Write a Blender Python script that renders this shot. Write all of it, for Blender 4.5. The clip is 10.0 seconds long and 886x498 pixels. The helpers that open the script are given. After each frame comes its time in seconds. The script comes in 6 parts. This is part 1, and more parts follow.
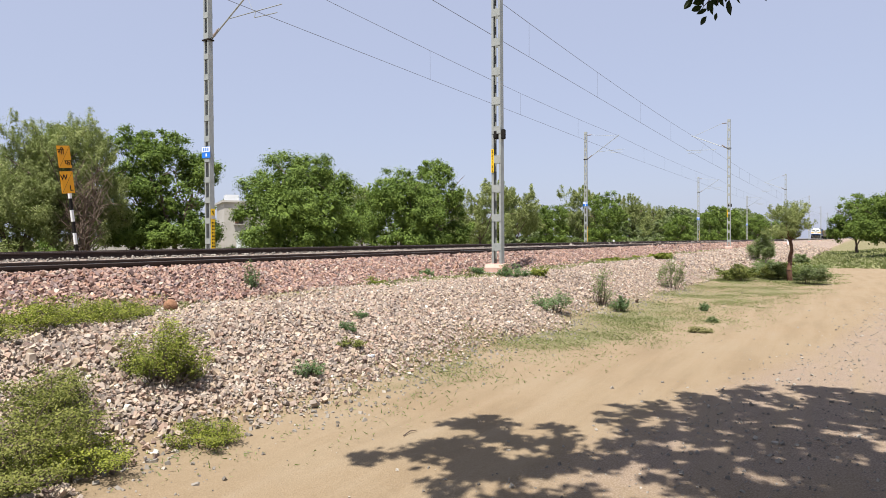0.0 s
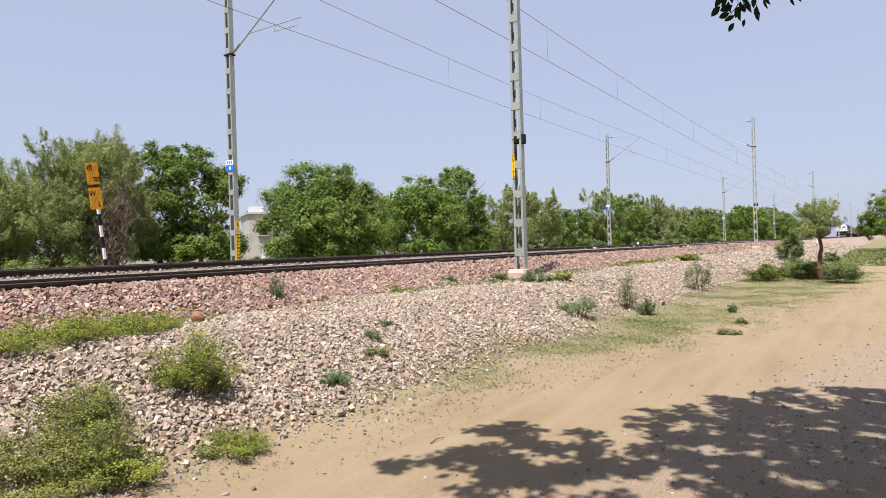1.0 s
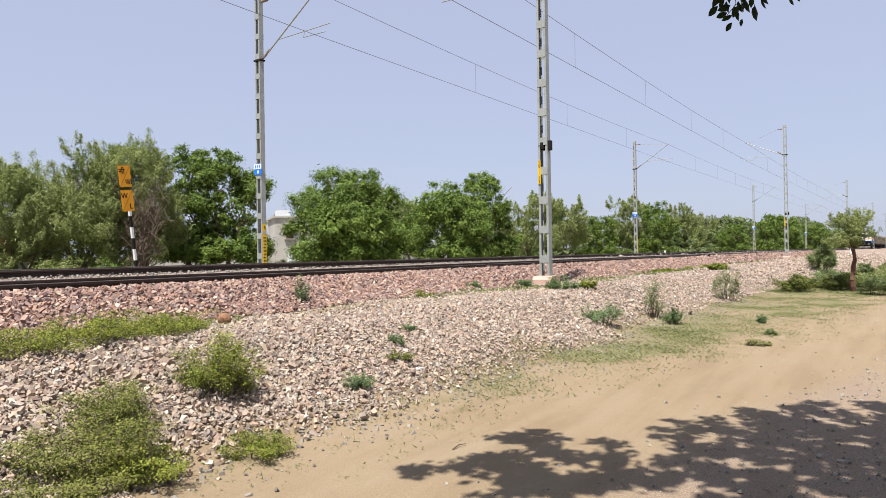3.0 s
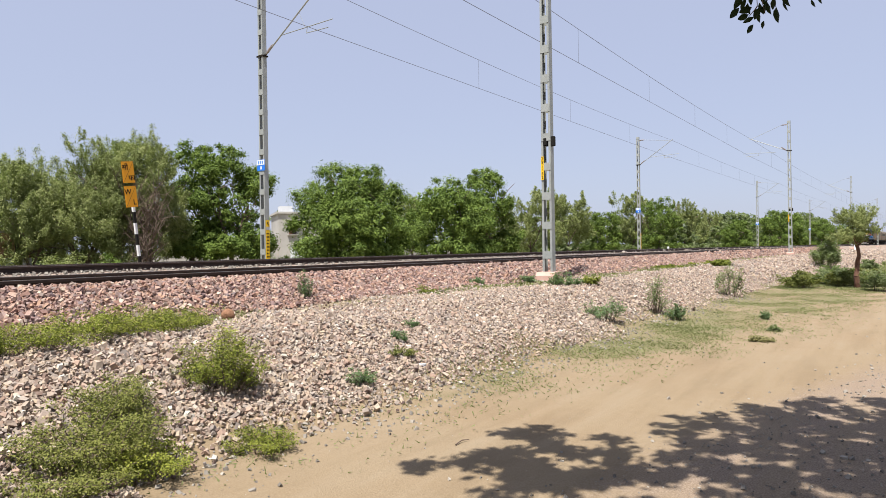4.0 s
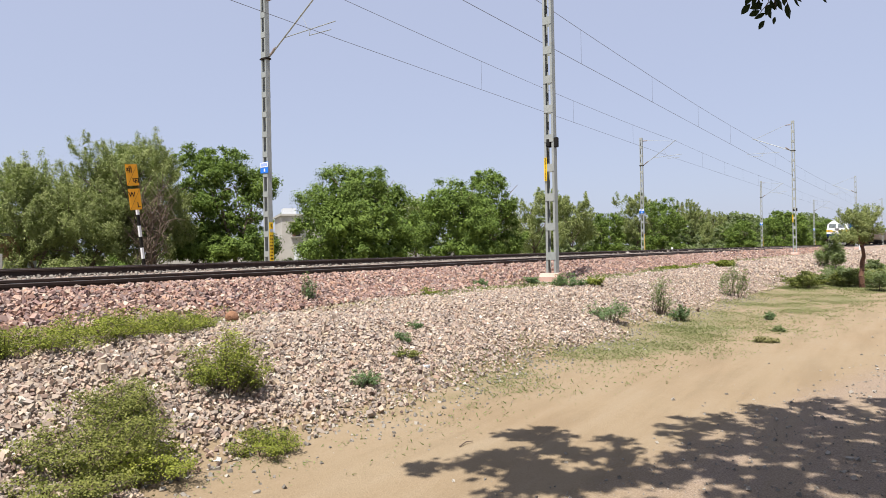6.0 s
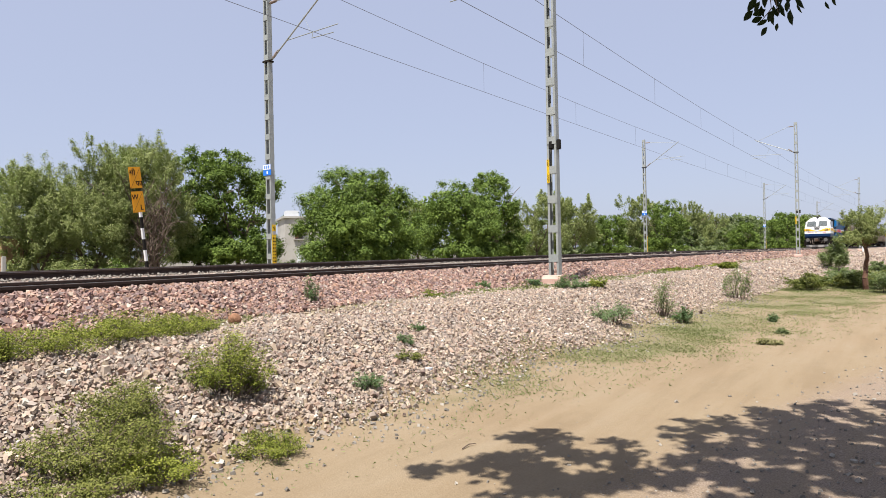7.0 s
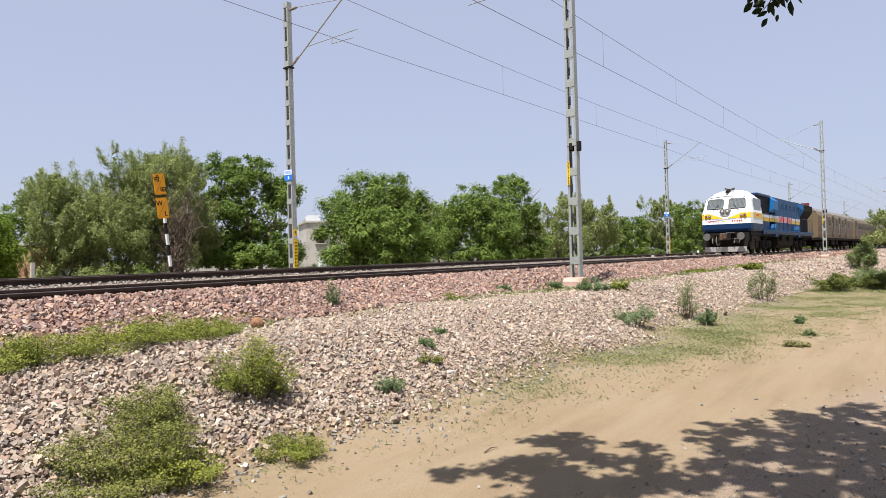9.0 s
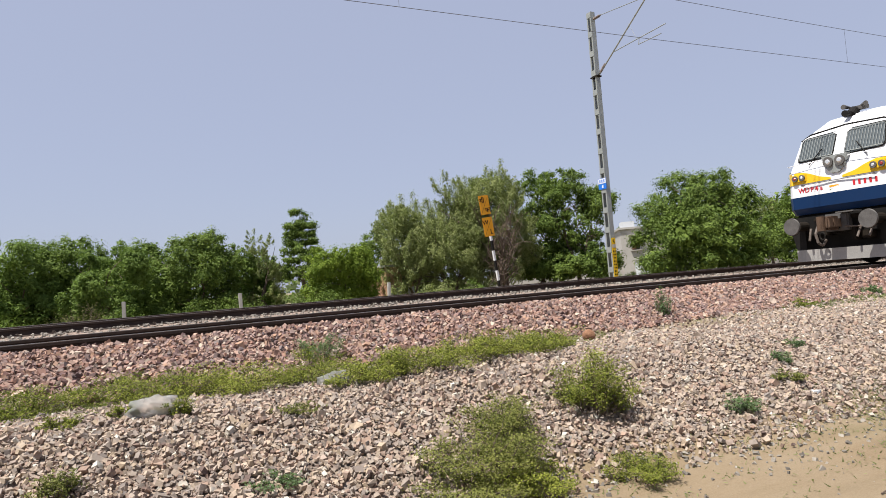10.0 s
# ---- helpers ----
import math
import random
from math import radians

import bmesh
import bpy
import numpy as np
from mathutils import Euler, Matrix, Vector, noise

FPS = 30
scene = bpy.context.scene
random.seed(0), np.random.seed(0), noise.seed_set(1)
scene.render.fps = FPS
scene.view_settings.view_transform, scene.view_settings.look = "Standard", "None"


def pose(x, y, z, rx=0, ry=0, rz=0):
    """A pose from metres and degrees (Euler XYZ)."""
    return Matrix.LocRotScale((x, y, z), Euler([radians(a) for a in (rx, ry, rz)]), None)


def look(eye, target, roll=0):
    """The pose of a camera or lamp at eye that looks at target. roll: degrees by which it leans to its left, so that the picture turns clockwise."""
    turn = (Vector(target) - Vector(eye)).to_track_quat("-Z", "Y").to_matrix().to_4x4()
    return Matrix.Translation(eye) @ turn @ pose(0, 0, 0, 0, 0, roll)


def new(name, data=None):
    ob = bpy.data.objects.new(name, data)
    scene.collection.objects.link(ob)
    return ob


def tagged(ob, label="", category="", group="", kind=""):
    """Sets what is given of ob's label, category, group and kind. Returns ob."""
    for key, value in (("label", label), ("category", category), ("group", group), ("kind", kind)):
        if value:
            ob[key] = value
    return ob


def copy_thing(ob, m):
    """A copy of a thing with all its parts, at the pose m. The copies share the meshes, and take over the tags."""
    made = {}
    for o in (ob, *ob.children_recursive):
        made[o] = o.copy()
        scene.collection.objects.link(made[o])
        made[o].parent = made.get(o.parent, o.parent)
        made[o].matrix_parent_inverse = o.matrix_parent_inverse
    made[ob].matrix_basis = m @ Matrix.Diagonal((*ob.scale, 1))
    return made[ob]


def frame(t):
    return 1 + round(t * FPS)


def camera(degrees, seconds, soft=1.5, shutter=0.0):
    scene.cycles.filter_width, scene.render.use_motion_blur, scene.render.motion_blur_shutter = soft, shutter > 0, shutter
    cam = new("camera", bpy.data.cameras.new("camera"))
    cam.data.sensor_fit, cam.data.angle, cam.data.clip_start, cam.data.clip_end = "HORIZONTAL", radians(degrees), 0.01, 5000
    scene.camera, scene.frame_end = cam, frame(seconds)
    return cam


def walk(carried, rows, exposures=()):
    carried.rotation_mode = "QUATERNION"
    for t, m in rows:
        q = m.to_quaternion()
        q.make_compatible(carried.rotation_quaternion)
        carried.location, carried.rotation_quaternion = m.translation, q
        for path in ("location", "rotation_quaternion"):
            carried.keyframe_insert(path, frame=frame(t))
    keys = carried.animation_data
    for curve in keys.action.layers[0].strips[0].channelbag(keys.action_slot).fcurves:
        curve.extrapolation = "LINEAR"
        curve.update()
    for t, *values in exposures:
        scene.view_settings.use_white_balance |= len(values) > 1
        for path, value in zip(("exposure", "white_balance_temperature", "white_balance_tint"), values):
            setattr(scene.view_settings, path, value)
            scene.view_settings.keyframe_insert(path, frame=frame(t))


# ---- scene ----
cam = camera(68.0, 10.0, soft=0.8)
PATH = [
    (0.0, 0.000, 0.000, 1.600, 89.22, 0.29, -59.95),
    (0.5, 0.000, 0.000, 1.600, 89.70, 1.26, -59.17),
    (1.0, 0.000, 0.000, 1.600, 89.84, 1.61, -57.98),
    (1.5, 0.000, 0.000, 1.600, 90.02, 1.56, -57.05),
    (2.0, 0.000, 0.000, 1.600, 90.24, 1.35, -56.32),
    (2.5, 0.000, 0.000, 1.600, 90.42, 0.96, -56.00),
    (4.0, 0.000, 0.000, 1.600, 90.02, 0.84, -55.58),
    (4.5, 0.000, 0.000, 1.600, 89.72, 0.91, -55.56),
    (5.0, 0.000, 0.000, 1.600, 89.73, 0.92, -55.26),
    (5.5, 0.000, 0.000, 1.600, 89.99, 0.94, -55.30),
    (7.0, 0.000, 0.000, 1.600, 90.35, 1.09, -55.06),
    (7.5, 0.000, 0.000, 1.600, 90.41, 0.97, -54.76),
    (8.0, 0.000, 0.000, 1.600, 90.42, 1.27, -54.67),
    (8.5, 0.000, 0.000, 1.600, 90.64, 1.37, -54.24),
    (9.0, 0.000, 0.000, 1.600, 90.67, 1.53, -53.27),
    (9.5, 0.000, 0.000, 1.600, 90.55, 2.59, -50.77),
    (9.6, 0.000, 0.000, 1.600, 90.56, 2.78, -48.30),
    (9.7, 0.000, 0.000, 1.600, 90.93, 3.12, -44.48),
    (9.8, 0.000, 0.000, 1.600, 92.13, 3.27, -38.70),
    (9.9, -0.026, 0.099, 1.622, 92.73, 3.80, -31.97),
    (10.0, -0.051, 0.198, 1.644, 92.81, 4.34, -26.28),
]
walk(cam, [(t, pose(x, y, z, rx, ry, rz)) for t, x, y, z, rx, ry, rz in PATH],
     [(0.0, 0.87), (9.0, 0.85), (9.5, 0.75), (10.0, 0.66)])

# ---- world, sun, exposure ----
SUN_EL, SUN_AZ = 66.0, 191.0   # degrees: height, and the way to the sun counted from +x towards +y
world = bpy.data.worlds.new("world")
scene.world = world
world.use_nodes = True
wn = world.node_tree.nodes
wl = world.node_tree.links
sky = wn.new("ShaderNodeTexSky")
sky.sky_type = "NISHITA"
sky.sun_disc = False
sky.sun_elevation = radians(SUN_EL)
sky.sun_rotation = radians(90.0 - SUN_AZ)
sky.air_density, sky.dust_density, sky.ozone_density = 1.0, 1.5, 1.5
haze = wn.new("ShaderNodeMix")        # dusty air whitens the whole sky
haze.data_type = "RGBA"
haze.inputs[0].default_value = 0.62
haze.inputs[7].default_value = (7.1, 7.68, 10.2, 1)
wl.new(sky.outputs[0], haze.inputs[6])
wl.new(haze.outputs[2], wn["Background"].inputs[0])
wn["Background"].inputs[1].default_value = 0.053
sun = new("sun", bpy.data.lights.new("sun", "SUN"))
sun.data.energy = 5.0
sun.data.angle = radians(0.55)
sun.data.color = (1.0, 0.955, 0.89)
_s = Vector((math.cos(radians(SUN_EL)) * math.cos(radians(SUN_AZ)), math.cos(radians(SUN_EL)) * math.sin(radians(SUN_AZ)), math.sin(radians(SUN_EL))))
sun.matrix_world = look(_s * 50, (0, 0, 0))


# ---- materials ----
def mat(name, rough=0.7, metal=0.0, spec=0.4):
    m = bpy.data.materials.new(name)
    m.use_nodes = True
    b = m.node_tree.nodes["Principled BSDF"]
    b.inputs["Roughness"].default_value = rough
    b.inputs["Metallic"].default_value = metal
    b.inputs["Specular IOR Level"].default_value = spec
    return m, m.node_tree.nodes, m.node_tree.links, b


def ramp(n, l, fac, stops):
    r = n.new("ShaderNodeValToRGB")
    while len(r.color_ramp.elements) < len(stops):
        r.color_ramp.elements.new(0.5)
    for e, (p, c) in zip(r.color_ramp.elements, stops):
        e.position, e.color = p, (*c, 1)
    l.new(fac, r.inputs[0])
    return r.outputs[0]


def noise_tex(n, l, scale, detail=4, vec=None, rough=0.6):
    t = n.new("ShaderNodeTexNoise")
    t.inputs["Scale"].default_value, t.inputs["Detail"].default_value, t.inputs["Roughness"].default_value = scale, detail, rough
    if vec is not None:
        l.new(vec, t.inputs["Vector"])
    return t.outputs[0]


def blend(n, l, fac, a, b, mode="MIX"):
    x = n.new("ShaderNodeMix")
    x.data_type, x.blend_type = "RGBA", mode
    for sock, v in ((x.inputs[0], fac), (x.inputs[6], a), (x.inputs[7], b)):
        if isinstance(v, (int, float)):
            sock.default_value = v
        elif isinstance(v, tuple):
            sock.default_value = (*v, 1)
        else:
            l.new(v, sock)
    return x.outputs[2]


def bump(n, l, b, height, strength, dist):
    x = n.new("ShaderNodeBump")
    x.inputs["Strength"].default_value, x.inputs["Distance"].default_value = strength, dist
    l.new(height, x.inputs["Height"])
    l.new(x.outputs[0], b.inputs["Normal"])


def place_of(n):
    return n.new("ShaderNodeNewGeometry").outputs["Position"]


def local_of(n):
    return n.new("ShaderNodeTexCoord").outputs["Object"]


def worn(name, a, b_, scale=3.0, rough=0.7, metal=0.0, bumped=0.15, fine=60.0, spec=0.4):
    """A surface of two near tones, with grain and stains."""
    m, n, l, b = mat(name, rough, metal, spec)
    v = local_of(n)
    big, small = noise_tex(n, l, scale, 5, v), noise_tex(n, l, fine, 3, v)
    c = ramp(n, l, big, [(0.3, a), (0.7, b_)])
    c = blend(n, l, 0.25, c, ramp(n, l, small, [(0.3, tuple(x * 0.7 for x in a)), (0.7, tuple(min(1, x * 1.2) for x in b_))]))
    l.new(c, b.inputs["Base Color"])
    if bumped:
        bump(n, l, b, small, bumped, 0.01)
    return m


def by_island(name, stops, rough=0.85, grain=25.0, per_object=False):
    """Stones: each has its own tone."""
    m, n, l, b = mat(name, rough, 0, 0.3)
    rnd = n.new("ShaderNodeObjectInfo").outputs["Random"] if per_object else n.new("ShaderNodeNewGeometry").outputs["Random Per Island"]
    c = ramp(n, l, rnd, stops)
    g = noise_tex(n, l, grain, 4, place_of(n))
    c = blend(n, l, 0.55, c, ramp(n, l, g, [(0.25, (0.55, 0.53, 0.51)), (0.6, (1, 1, 1))]), "MULTIPLY")
    l.new(c, b.inputs["Base Color"])
    bump(n, l, b, g, 0.4, 0.01)
    return m


def leafy(name, dark, light, trans=0.3, rough=0.5):
    m, n, l, b = mat(name, rough + 0.1, 0, 0.12)
    rnd = n.new("ShaderNodeNewGeometry").outputs["Random Per Island"]
    c = ramp(n, l, rnd, [(0.0, dark), (0.6, tuple((x + y) / 2 for x, y in zip(dark, light))), (1.0, light)])
    big = noise_tex(n, l, 0.7, 2, place_of(n))
    c = blend(n, l, 0.35, c, ramp(n, l, big, [(0.35, dark), (0.65, light)]))
    l.new(c, b.inputs["Base Color"])
    t = n.new("ShaderNodeBsdfTranslucent")
    l.new(blend(n, l, 0.5, c, (0.25, 0.4, 0.05)), t.inputs[0])
    x = n.new("ShaderNodeMixShader")
    x.inputs[0].default_value = trans
    l.new(b.outputs[0], x.inputs[1])
    l.new(t.outputs[0], x.inputs[2])
    l.new(x.outputs[0], n["Material Output"].inputs[0])
    return m


def paint(name, c, rough=0.35, dirt=0.25, dirt_c=(0.12, 0.1, 0.08), metal=0.0):
    m, n, l, b = mat(name, rough, metal, 0.25)
    v = local_of(n)
    d = ramp(n, l, noise_tex(n, l, 2.2, 6, v, 0.7), [(0.45, (0, 0, 0)), (0.8, (dirt,) * 3)])
    l.new(blend(n, l, d, c, dirt_c), b.inputs["Base Color"])
    bump(n, l, b, noise_tex(n, l, 40, 2, v), 0.04, 0.005)
    return m


def ground_material():
    m, n, l, b = mat("earth", 0.95, 0, 0.2)
    p = place_of(n)

    def attr(k):
        a = n.new("ShaderNodeAttribute")
        a.attribute_name = k
        return a.outputs["Fac"]
    f1, f2, f3 = noise_tex(n, l, 0.5, 5, p), noise_tex(n, l, 6, 6, p, 0.7), noise_tex(n, l, 70, 4, p, 0.7)
    soil = ramp(n, l, f2, [(0.3, (0.203, 0.148, 0.086)), (0.7, (0.255, 0.191, 0.117))])
    soil = blend(n, l, 0.45, soil, ramp(n, l, f1, [(0.35, (0.225, 0.153, 0.086)), (0.65, (0.265, 0.210, 0.138))]))
    soil = blend(n, l, 0.30, soil, ramp(n, l, f3, [(0.35, (0.128, 0.097, 0.058)), (0.65, (0.316, 0.269, 0.189))]))
    turn = n.new("ShaderNodeMapping")       # long soft streaks left by wheels
    turn.inputs["Rotation"].default_value = (0, 0, radians(14))
    turn.inputs["Scale"].default_value = (0.35, 3.2, 1)
    l.new(p, turn.inputs[0])
    ruts = noise_tex(n, l, 1.0, 4, turn.outputs[0], 0.6)
    soil = blend(n, l, 0.30, soil, ramp(n, l, ruts, [(0.35, (0.181, 0.124, 0.075)), (0.5, (0.262, 0.189, 0.119)), (0.68, (0.308, 0.239, 0.167))]))
    grit = ramp(n, l, f3, [(0.3, (0.131, 0.097, 0.075)), (0.5, (0.248, 0.188, 0.143)), (0.75, (0.372, 0.298, 0.233))])
    grit = blend(n, l, ramp(n, l, ruts, [(0.45, (0, 0, 0)), (0.7, (0.691, 0.691, 0.691))]), grit, soil)
    grass = ramp(n, l, f3, [(0.35, (0.111, 0.111, 0.051)), (0.55, (0.197, 0.171, 0.092)), (0.75, (0.279, 0.226, 0.131))])
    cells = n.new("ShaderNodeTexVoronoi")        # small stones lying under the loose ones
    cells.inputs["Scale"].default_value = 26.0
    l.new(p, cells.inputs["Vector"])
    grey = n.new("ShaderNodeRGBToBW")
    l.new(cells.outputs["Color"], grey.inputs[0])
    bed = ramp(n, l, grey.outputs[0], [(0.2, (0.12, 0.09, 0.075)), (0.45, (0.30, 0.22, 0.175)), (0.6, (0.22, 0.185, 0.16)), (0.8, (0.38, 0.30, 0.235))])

    both = n.new("ShaderNodeMath")
    both.operation = "ADD"
    l.new(f2, both.inputs[0])
    l.new(f3, both.inputs[1])
    halved = n.new("ShaderNodeMath")
    halved.operation = "MULTIPLY"
    l.new(both.outputs[0], halved.inputs[0])
    halved.inputs[1].default_value = 0.5
    speck = halved.outputs[0]

    def mask(k, spread=1.2):
        a = n.new("ShaderNodeMath")
        a.operation = "MULTIPLY_ADD"
        l.new(speck, a.inputs[0])
        a.inputs[1].default_value = spread
        s = n.new("ShaderNodeMath")
        s.operation = "ADD"
        l.new(attr(k), s.inputs[0])
        s.inputs[1].default_value = -0.5 - spread / 2 + 0.5
        l.new(s.outputs[0], a.inputs[2])
        return ramp(n, l, a.outputs[0], [(0.3, (0, 0, 0)), (0.8, (1, 1, 1))])
    c = blend(n, l, mask("grit"), soil, grit)
    c = blend(n, l, mask("grass"), c, grass)
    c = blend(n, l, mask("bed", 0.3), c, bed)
    l.new(c, b.inputs["Base Color"])
    h = n.new("ShaderNodeMath")
    h.operation = "ADD"
    l.new(ruts, h.inputs[0])
    l.new(both.outputs[0], h.inputs[1])
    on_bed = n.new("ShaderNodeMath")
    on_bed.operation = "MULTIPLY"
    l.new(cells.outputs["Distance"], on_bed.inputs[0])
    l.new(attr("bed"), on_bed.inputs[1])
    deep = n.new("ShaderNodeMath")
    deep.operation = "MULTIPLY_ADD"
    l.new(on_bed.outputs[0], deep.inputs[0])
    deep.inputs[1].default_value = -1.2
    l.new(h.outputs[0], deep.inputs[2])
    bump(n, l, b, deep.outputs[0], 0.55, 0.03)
    return m


M_GROUND = ground_material()
RED = [(0.0, (0.078, 0.051, 0.048)), (0.15, (0.304, 0.175, 0.133)), (0.3, (0.184, 0.124, 0.121)), (0.45, (0.432, 0.290, 0.221)), (0.6, (0.267, 0.198, 0.184)), (0.75, (0.377, 0.235, 0.161)), (0.88, (0.147, 0.115, 0.115)), (1.0, (0.524, 0.423, 0.331))]
PALE = [(0.0, (0.117, 0.082, 0.072)), (0.12, (0.367, 0.258, 0.195)), (0.3, (0.270, 0.232, 0.205)), (0.5, (0.448, 0.356, 0.275)), (0.65, (0.209, 0.178, 0.159)), (0.8, (0.429, 0.335, 0.239)), (0.93, (0.346, 0.273, 0.231)), (1.0, (0.591, 0.557, 0.473))]
GREY = [(0.0, (0.155, 0.140, 0.121)), (0.5, (0.225, 0.203, 0.176)), (1.0, (0.346, 0.314, 0.268))]
M_RED, M_PALE, M_GREY = by_island("red_ballast", RED), by_island("pale_ballast", PALE), by_island("grey_ballast", GREY)
M_RED1, M_PALE1 = by_island("red_stone", RED, per_object=True), by_island("pale_stone", PALE, per_object=True)
M_RAIL = worn("rail_steel", (0.014, 0.008, 0.006), (0.040, 0.022, 0.015), 6, 0.75, 0.0, 0.3, 90)
M_RAILTOP = worn("rail_head", (0.45, 0.43, 0.42), (0.6, 0.58, 0.56), 4, 0.3, 1.0, 0.05)
M_CONC = worn("concrete", (0.336, 0.320, 0.296), (0.440, 0.424, 0.392), 3, 0.9)
M_PINK = worn("pink_concrete", (0.442, 0.255, 0.204), (0.527, 0.357, 0.297), 4, 0.9)
M_GALV = worn("galvanised", (0.255, 0.272, 0.255), (0.357, 0.374, 0.357), 5, 0.55, 0.25, 0.1, 80)
M_WIRE = worn("wire", (0.10, 0.10, 0.11), (0.16, 0.16, 0.17), 2, 0.6, 0.6, 0)
M_INSUL = worn("insulator", (0.16, 0.12, 0.10), (0.25, 0.2, 0.17), 9, 0.35)
M_BARK = worn("bark", (0.085, 0.06, 0.045), (0.17, 0.125, 0.095), 5, 0.95, 0, 0.6, 30)
M_REDBARK = worn("red_bark", (0.078, 0.036, 0.023), (0.144, 0.075, 0.048), 6, 0.95, 0, 0.6, 30)
M_RUST = worn("rusty_steel", (0.055, 0.035, 0.024), (0.14, 0.09, 0.06), 6, 0.85, 0, 0.3, 60, 0.2)
M_IRON = worn("iron_grey", (0.070, 0.066, 0.063), (0.133, 0.126, 0.119), 6, 0.7, 0, 0.2, 60, 0.2)
M_DEADWOOD = worn("dead_wood", (0.065, 0.045, 0.035), (0.14, 0.10, 0.075), 5, 0.95, 0, 0.4, 30)
M_NEEM = leafy("neem_leaf", (0.034, 0.063, 0.012), (0.191, 0.263, 0.055), 0.16)
M_FEATHER = leafy("feather_leaf", (0.108, 0.130, 0.045), (0.340, 0.367, 0.148), 0.28)
M_GREEN = leafy("green_leaf", (0.048, 0.085, 0.018), (0.194, 0.274, 0.060), 0.25)
M_DUSTY = leafy("dusty_leaf", (0.093, 0.117, 0.058), (0.241, 0.268, 0.140), 0.45)
M_LIME = leafy("lime_leaf", (0.083, 0.132, 0.017), (0.215, 0.281, 0.042))
M_WEED = leafy("weed_leaf", (0.072, 0.095, 0.016), (0.291, 0.304, 0.054), 0.2)
M_OLIVE = leafy("olive_weed", (0.060, 0.072, 0.019), (0.221, 0.225, 0.060), 0.2)
M_TURF = leafy("turf", (0.120, 0.136, 0.060), (0.288, 0.280, 0.144), 0.3, 0.8)
M_BLUEGREEN = leafy("milkweed_leaf", (0.078, 0.121, 0.058), (0.187, 0.257, 0.133), 0.4)
M_DRYGRASS = leafy("dry_grass", (0.128, 0.128, 0.048), (0.304, 0.272, 0.136), 0.2, 0.8)
# shade tree's leaf again, backlit silhouette put into its near-black colour
M_SPRAY_BACKLIT = leafy("spray_leaf_backlit", (0.008, 0.013, 0.004), (0.02, 0.03, 0.008), 0.05)
M_CLIP = worn("clip_steel", (0.07, 0.055, 0.045), (0.16, 0.13, 0.11), 5, 0.7)
M_SHADE = leafy("shade_leaf", (0.03, 0.06, 0.012), (0.08, 0.14, 0.03), 0.25)
M_WHITE = paint("white_paint", (0.72, 0.73, 0.74), 0.3, 0.18)
M_YELLOW = paint("yellow_paint", (0.738, 0.468, 0.018), 0.35, 0.1)
M_SIGN = paint("sign_orange", (0.782, 0.350, 0.014), 0.45, 0.12)
M_NAVY = paint("navy_paint", (0.004, 0.024, 0.080), 0.4, 0.12, (0.02, 0.02, 0.025))
M_BLUE = paint("blue_paint", (0.004, 0.058, 0.155), 0.5, 0.15, (0.02, 0.03, 0.04))
M_SKYBLUE = paint("sky_blue_paint", (0.010, 0.125, 0.34), 0.45, 0.12, (0.02, 0.04, 0.06))
M_BLACK = worn("black_steel", (0.008, 0.008, 0.008), (0.020, 0.018, 0.016), 3, 0.7, spec=0.12)
M_GRIME = worn("grimy_steel", (0.008, 0.006, 0.005), (0.029, 0.023, 0.017), 2.5, 0.85, spec=0.12)
M_PILOT = worn("pilot_plate", (0.242, 0.236, 0.223), (0.351, 0.338, 0.319), 2.0, 0.6)
M_CREAM = paint("cream_paint", (0.151, 0.113, 0.065), 0.55, 0.55)
M_MAROON = paint("maroon_paint", (0.16, 0.035, 0.03), 0.5, 0.3)
M_ROOF = worn("coach_roof", (0.141, 0.131, 0.118), (0.205, 0.192, 0.173), 1.2, 0.7)
M_RED_LETTER = paint("red_letter", (0.55, 0.03, 0.04), 0.5, 0.05)
M_BLUESIGN = paint("enamel_blue", (0.02, 0.16, 0.62), 0.35, 0.05)
M_PLASTER = worn("plaster", (0.331, 0.310, 0.281), (0.432, 0.410, 0.374), 1.0, 0.9)
M_WHITEWASH = worn("whitewash", (0.528, 0.544, 0.576), (0.640, 0.656, 0.672), 0.8, 0.9)
M_BRICKRED = worn("brick_house", (0.357, 0.170, 0.111), (0.476, 0.306, 0.204), 1.5, 0.9)
M_HUSK = worn("husk", (0.16, 0.075, 0.04), (0.30, 0.16, 0.09), 14, 0.9, 0, 0.6, 60)
M_DARK = worn("dark_opening", (0.03, 0.025, 0.02), (0.06, 0.05, 0.04), 2, 0.8)
M_SHUTTER = worn("brown_shutter", (0.13, 0.06, 0.035), (0.2, 0.1, 0.06), 3, 0.7)
M_GLASS, _n, _l, _b = mat("cab_glass", 0.08, 0, 0.6)
_b.inputs["Base Color"].default_value = (0.09, 0.105, 0.11, 1)
M_LAMP, _n, _l, _b = mat("lamp_glass", 0.12, 0.6, 0.6)
_b.inputs["Base Color"].default_value = (0.75, 0.75, 0.72, 1)
M_REDLENS, _n, _l, _b = mat("red_lens", 0.15, 0, 0.6)
_b.inputs["Base Color"].default_value = (0.30, 0.03, 0.02, 1)
M_FILM, _n, _l, _b = mat("plastic_film", 0.3, 0, 0.5)
_b.inputs["Base Color"].default_value = (0.82, 0.83, 0.82, 1)
_b.inputs["Transmission Weight"].default_value = 0.85
_b.inputs["IOR"].default_value = 1.12


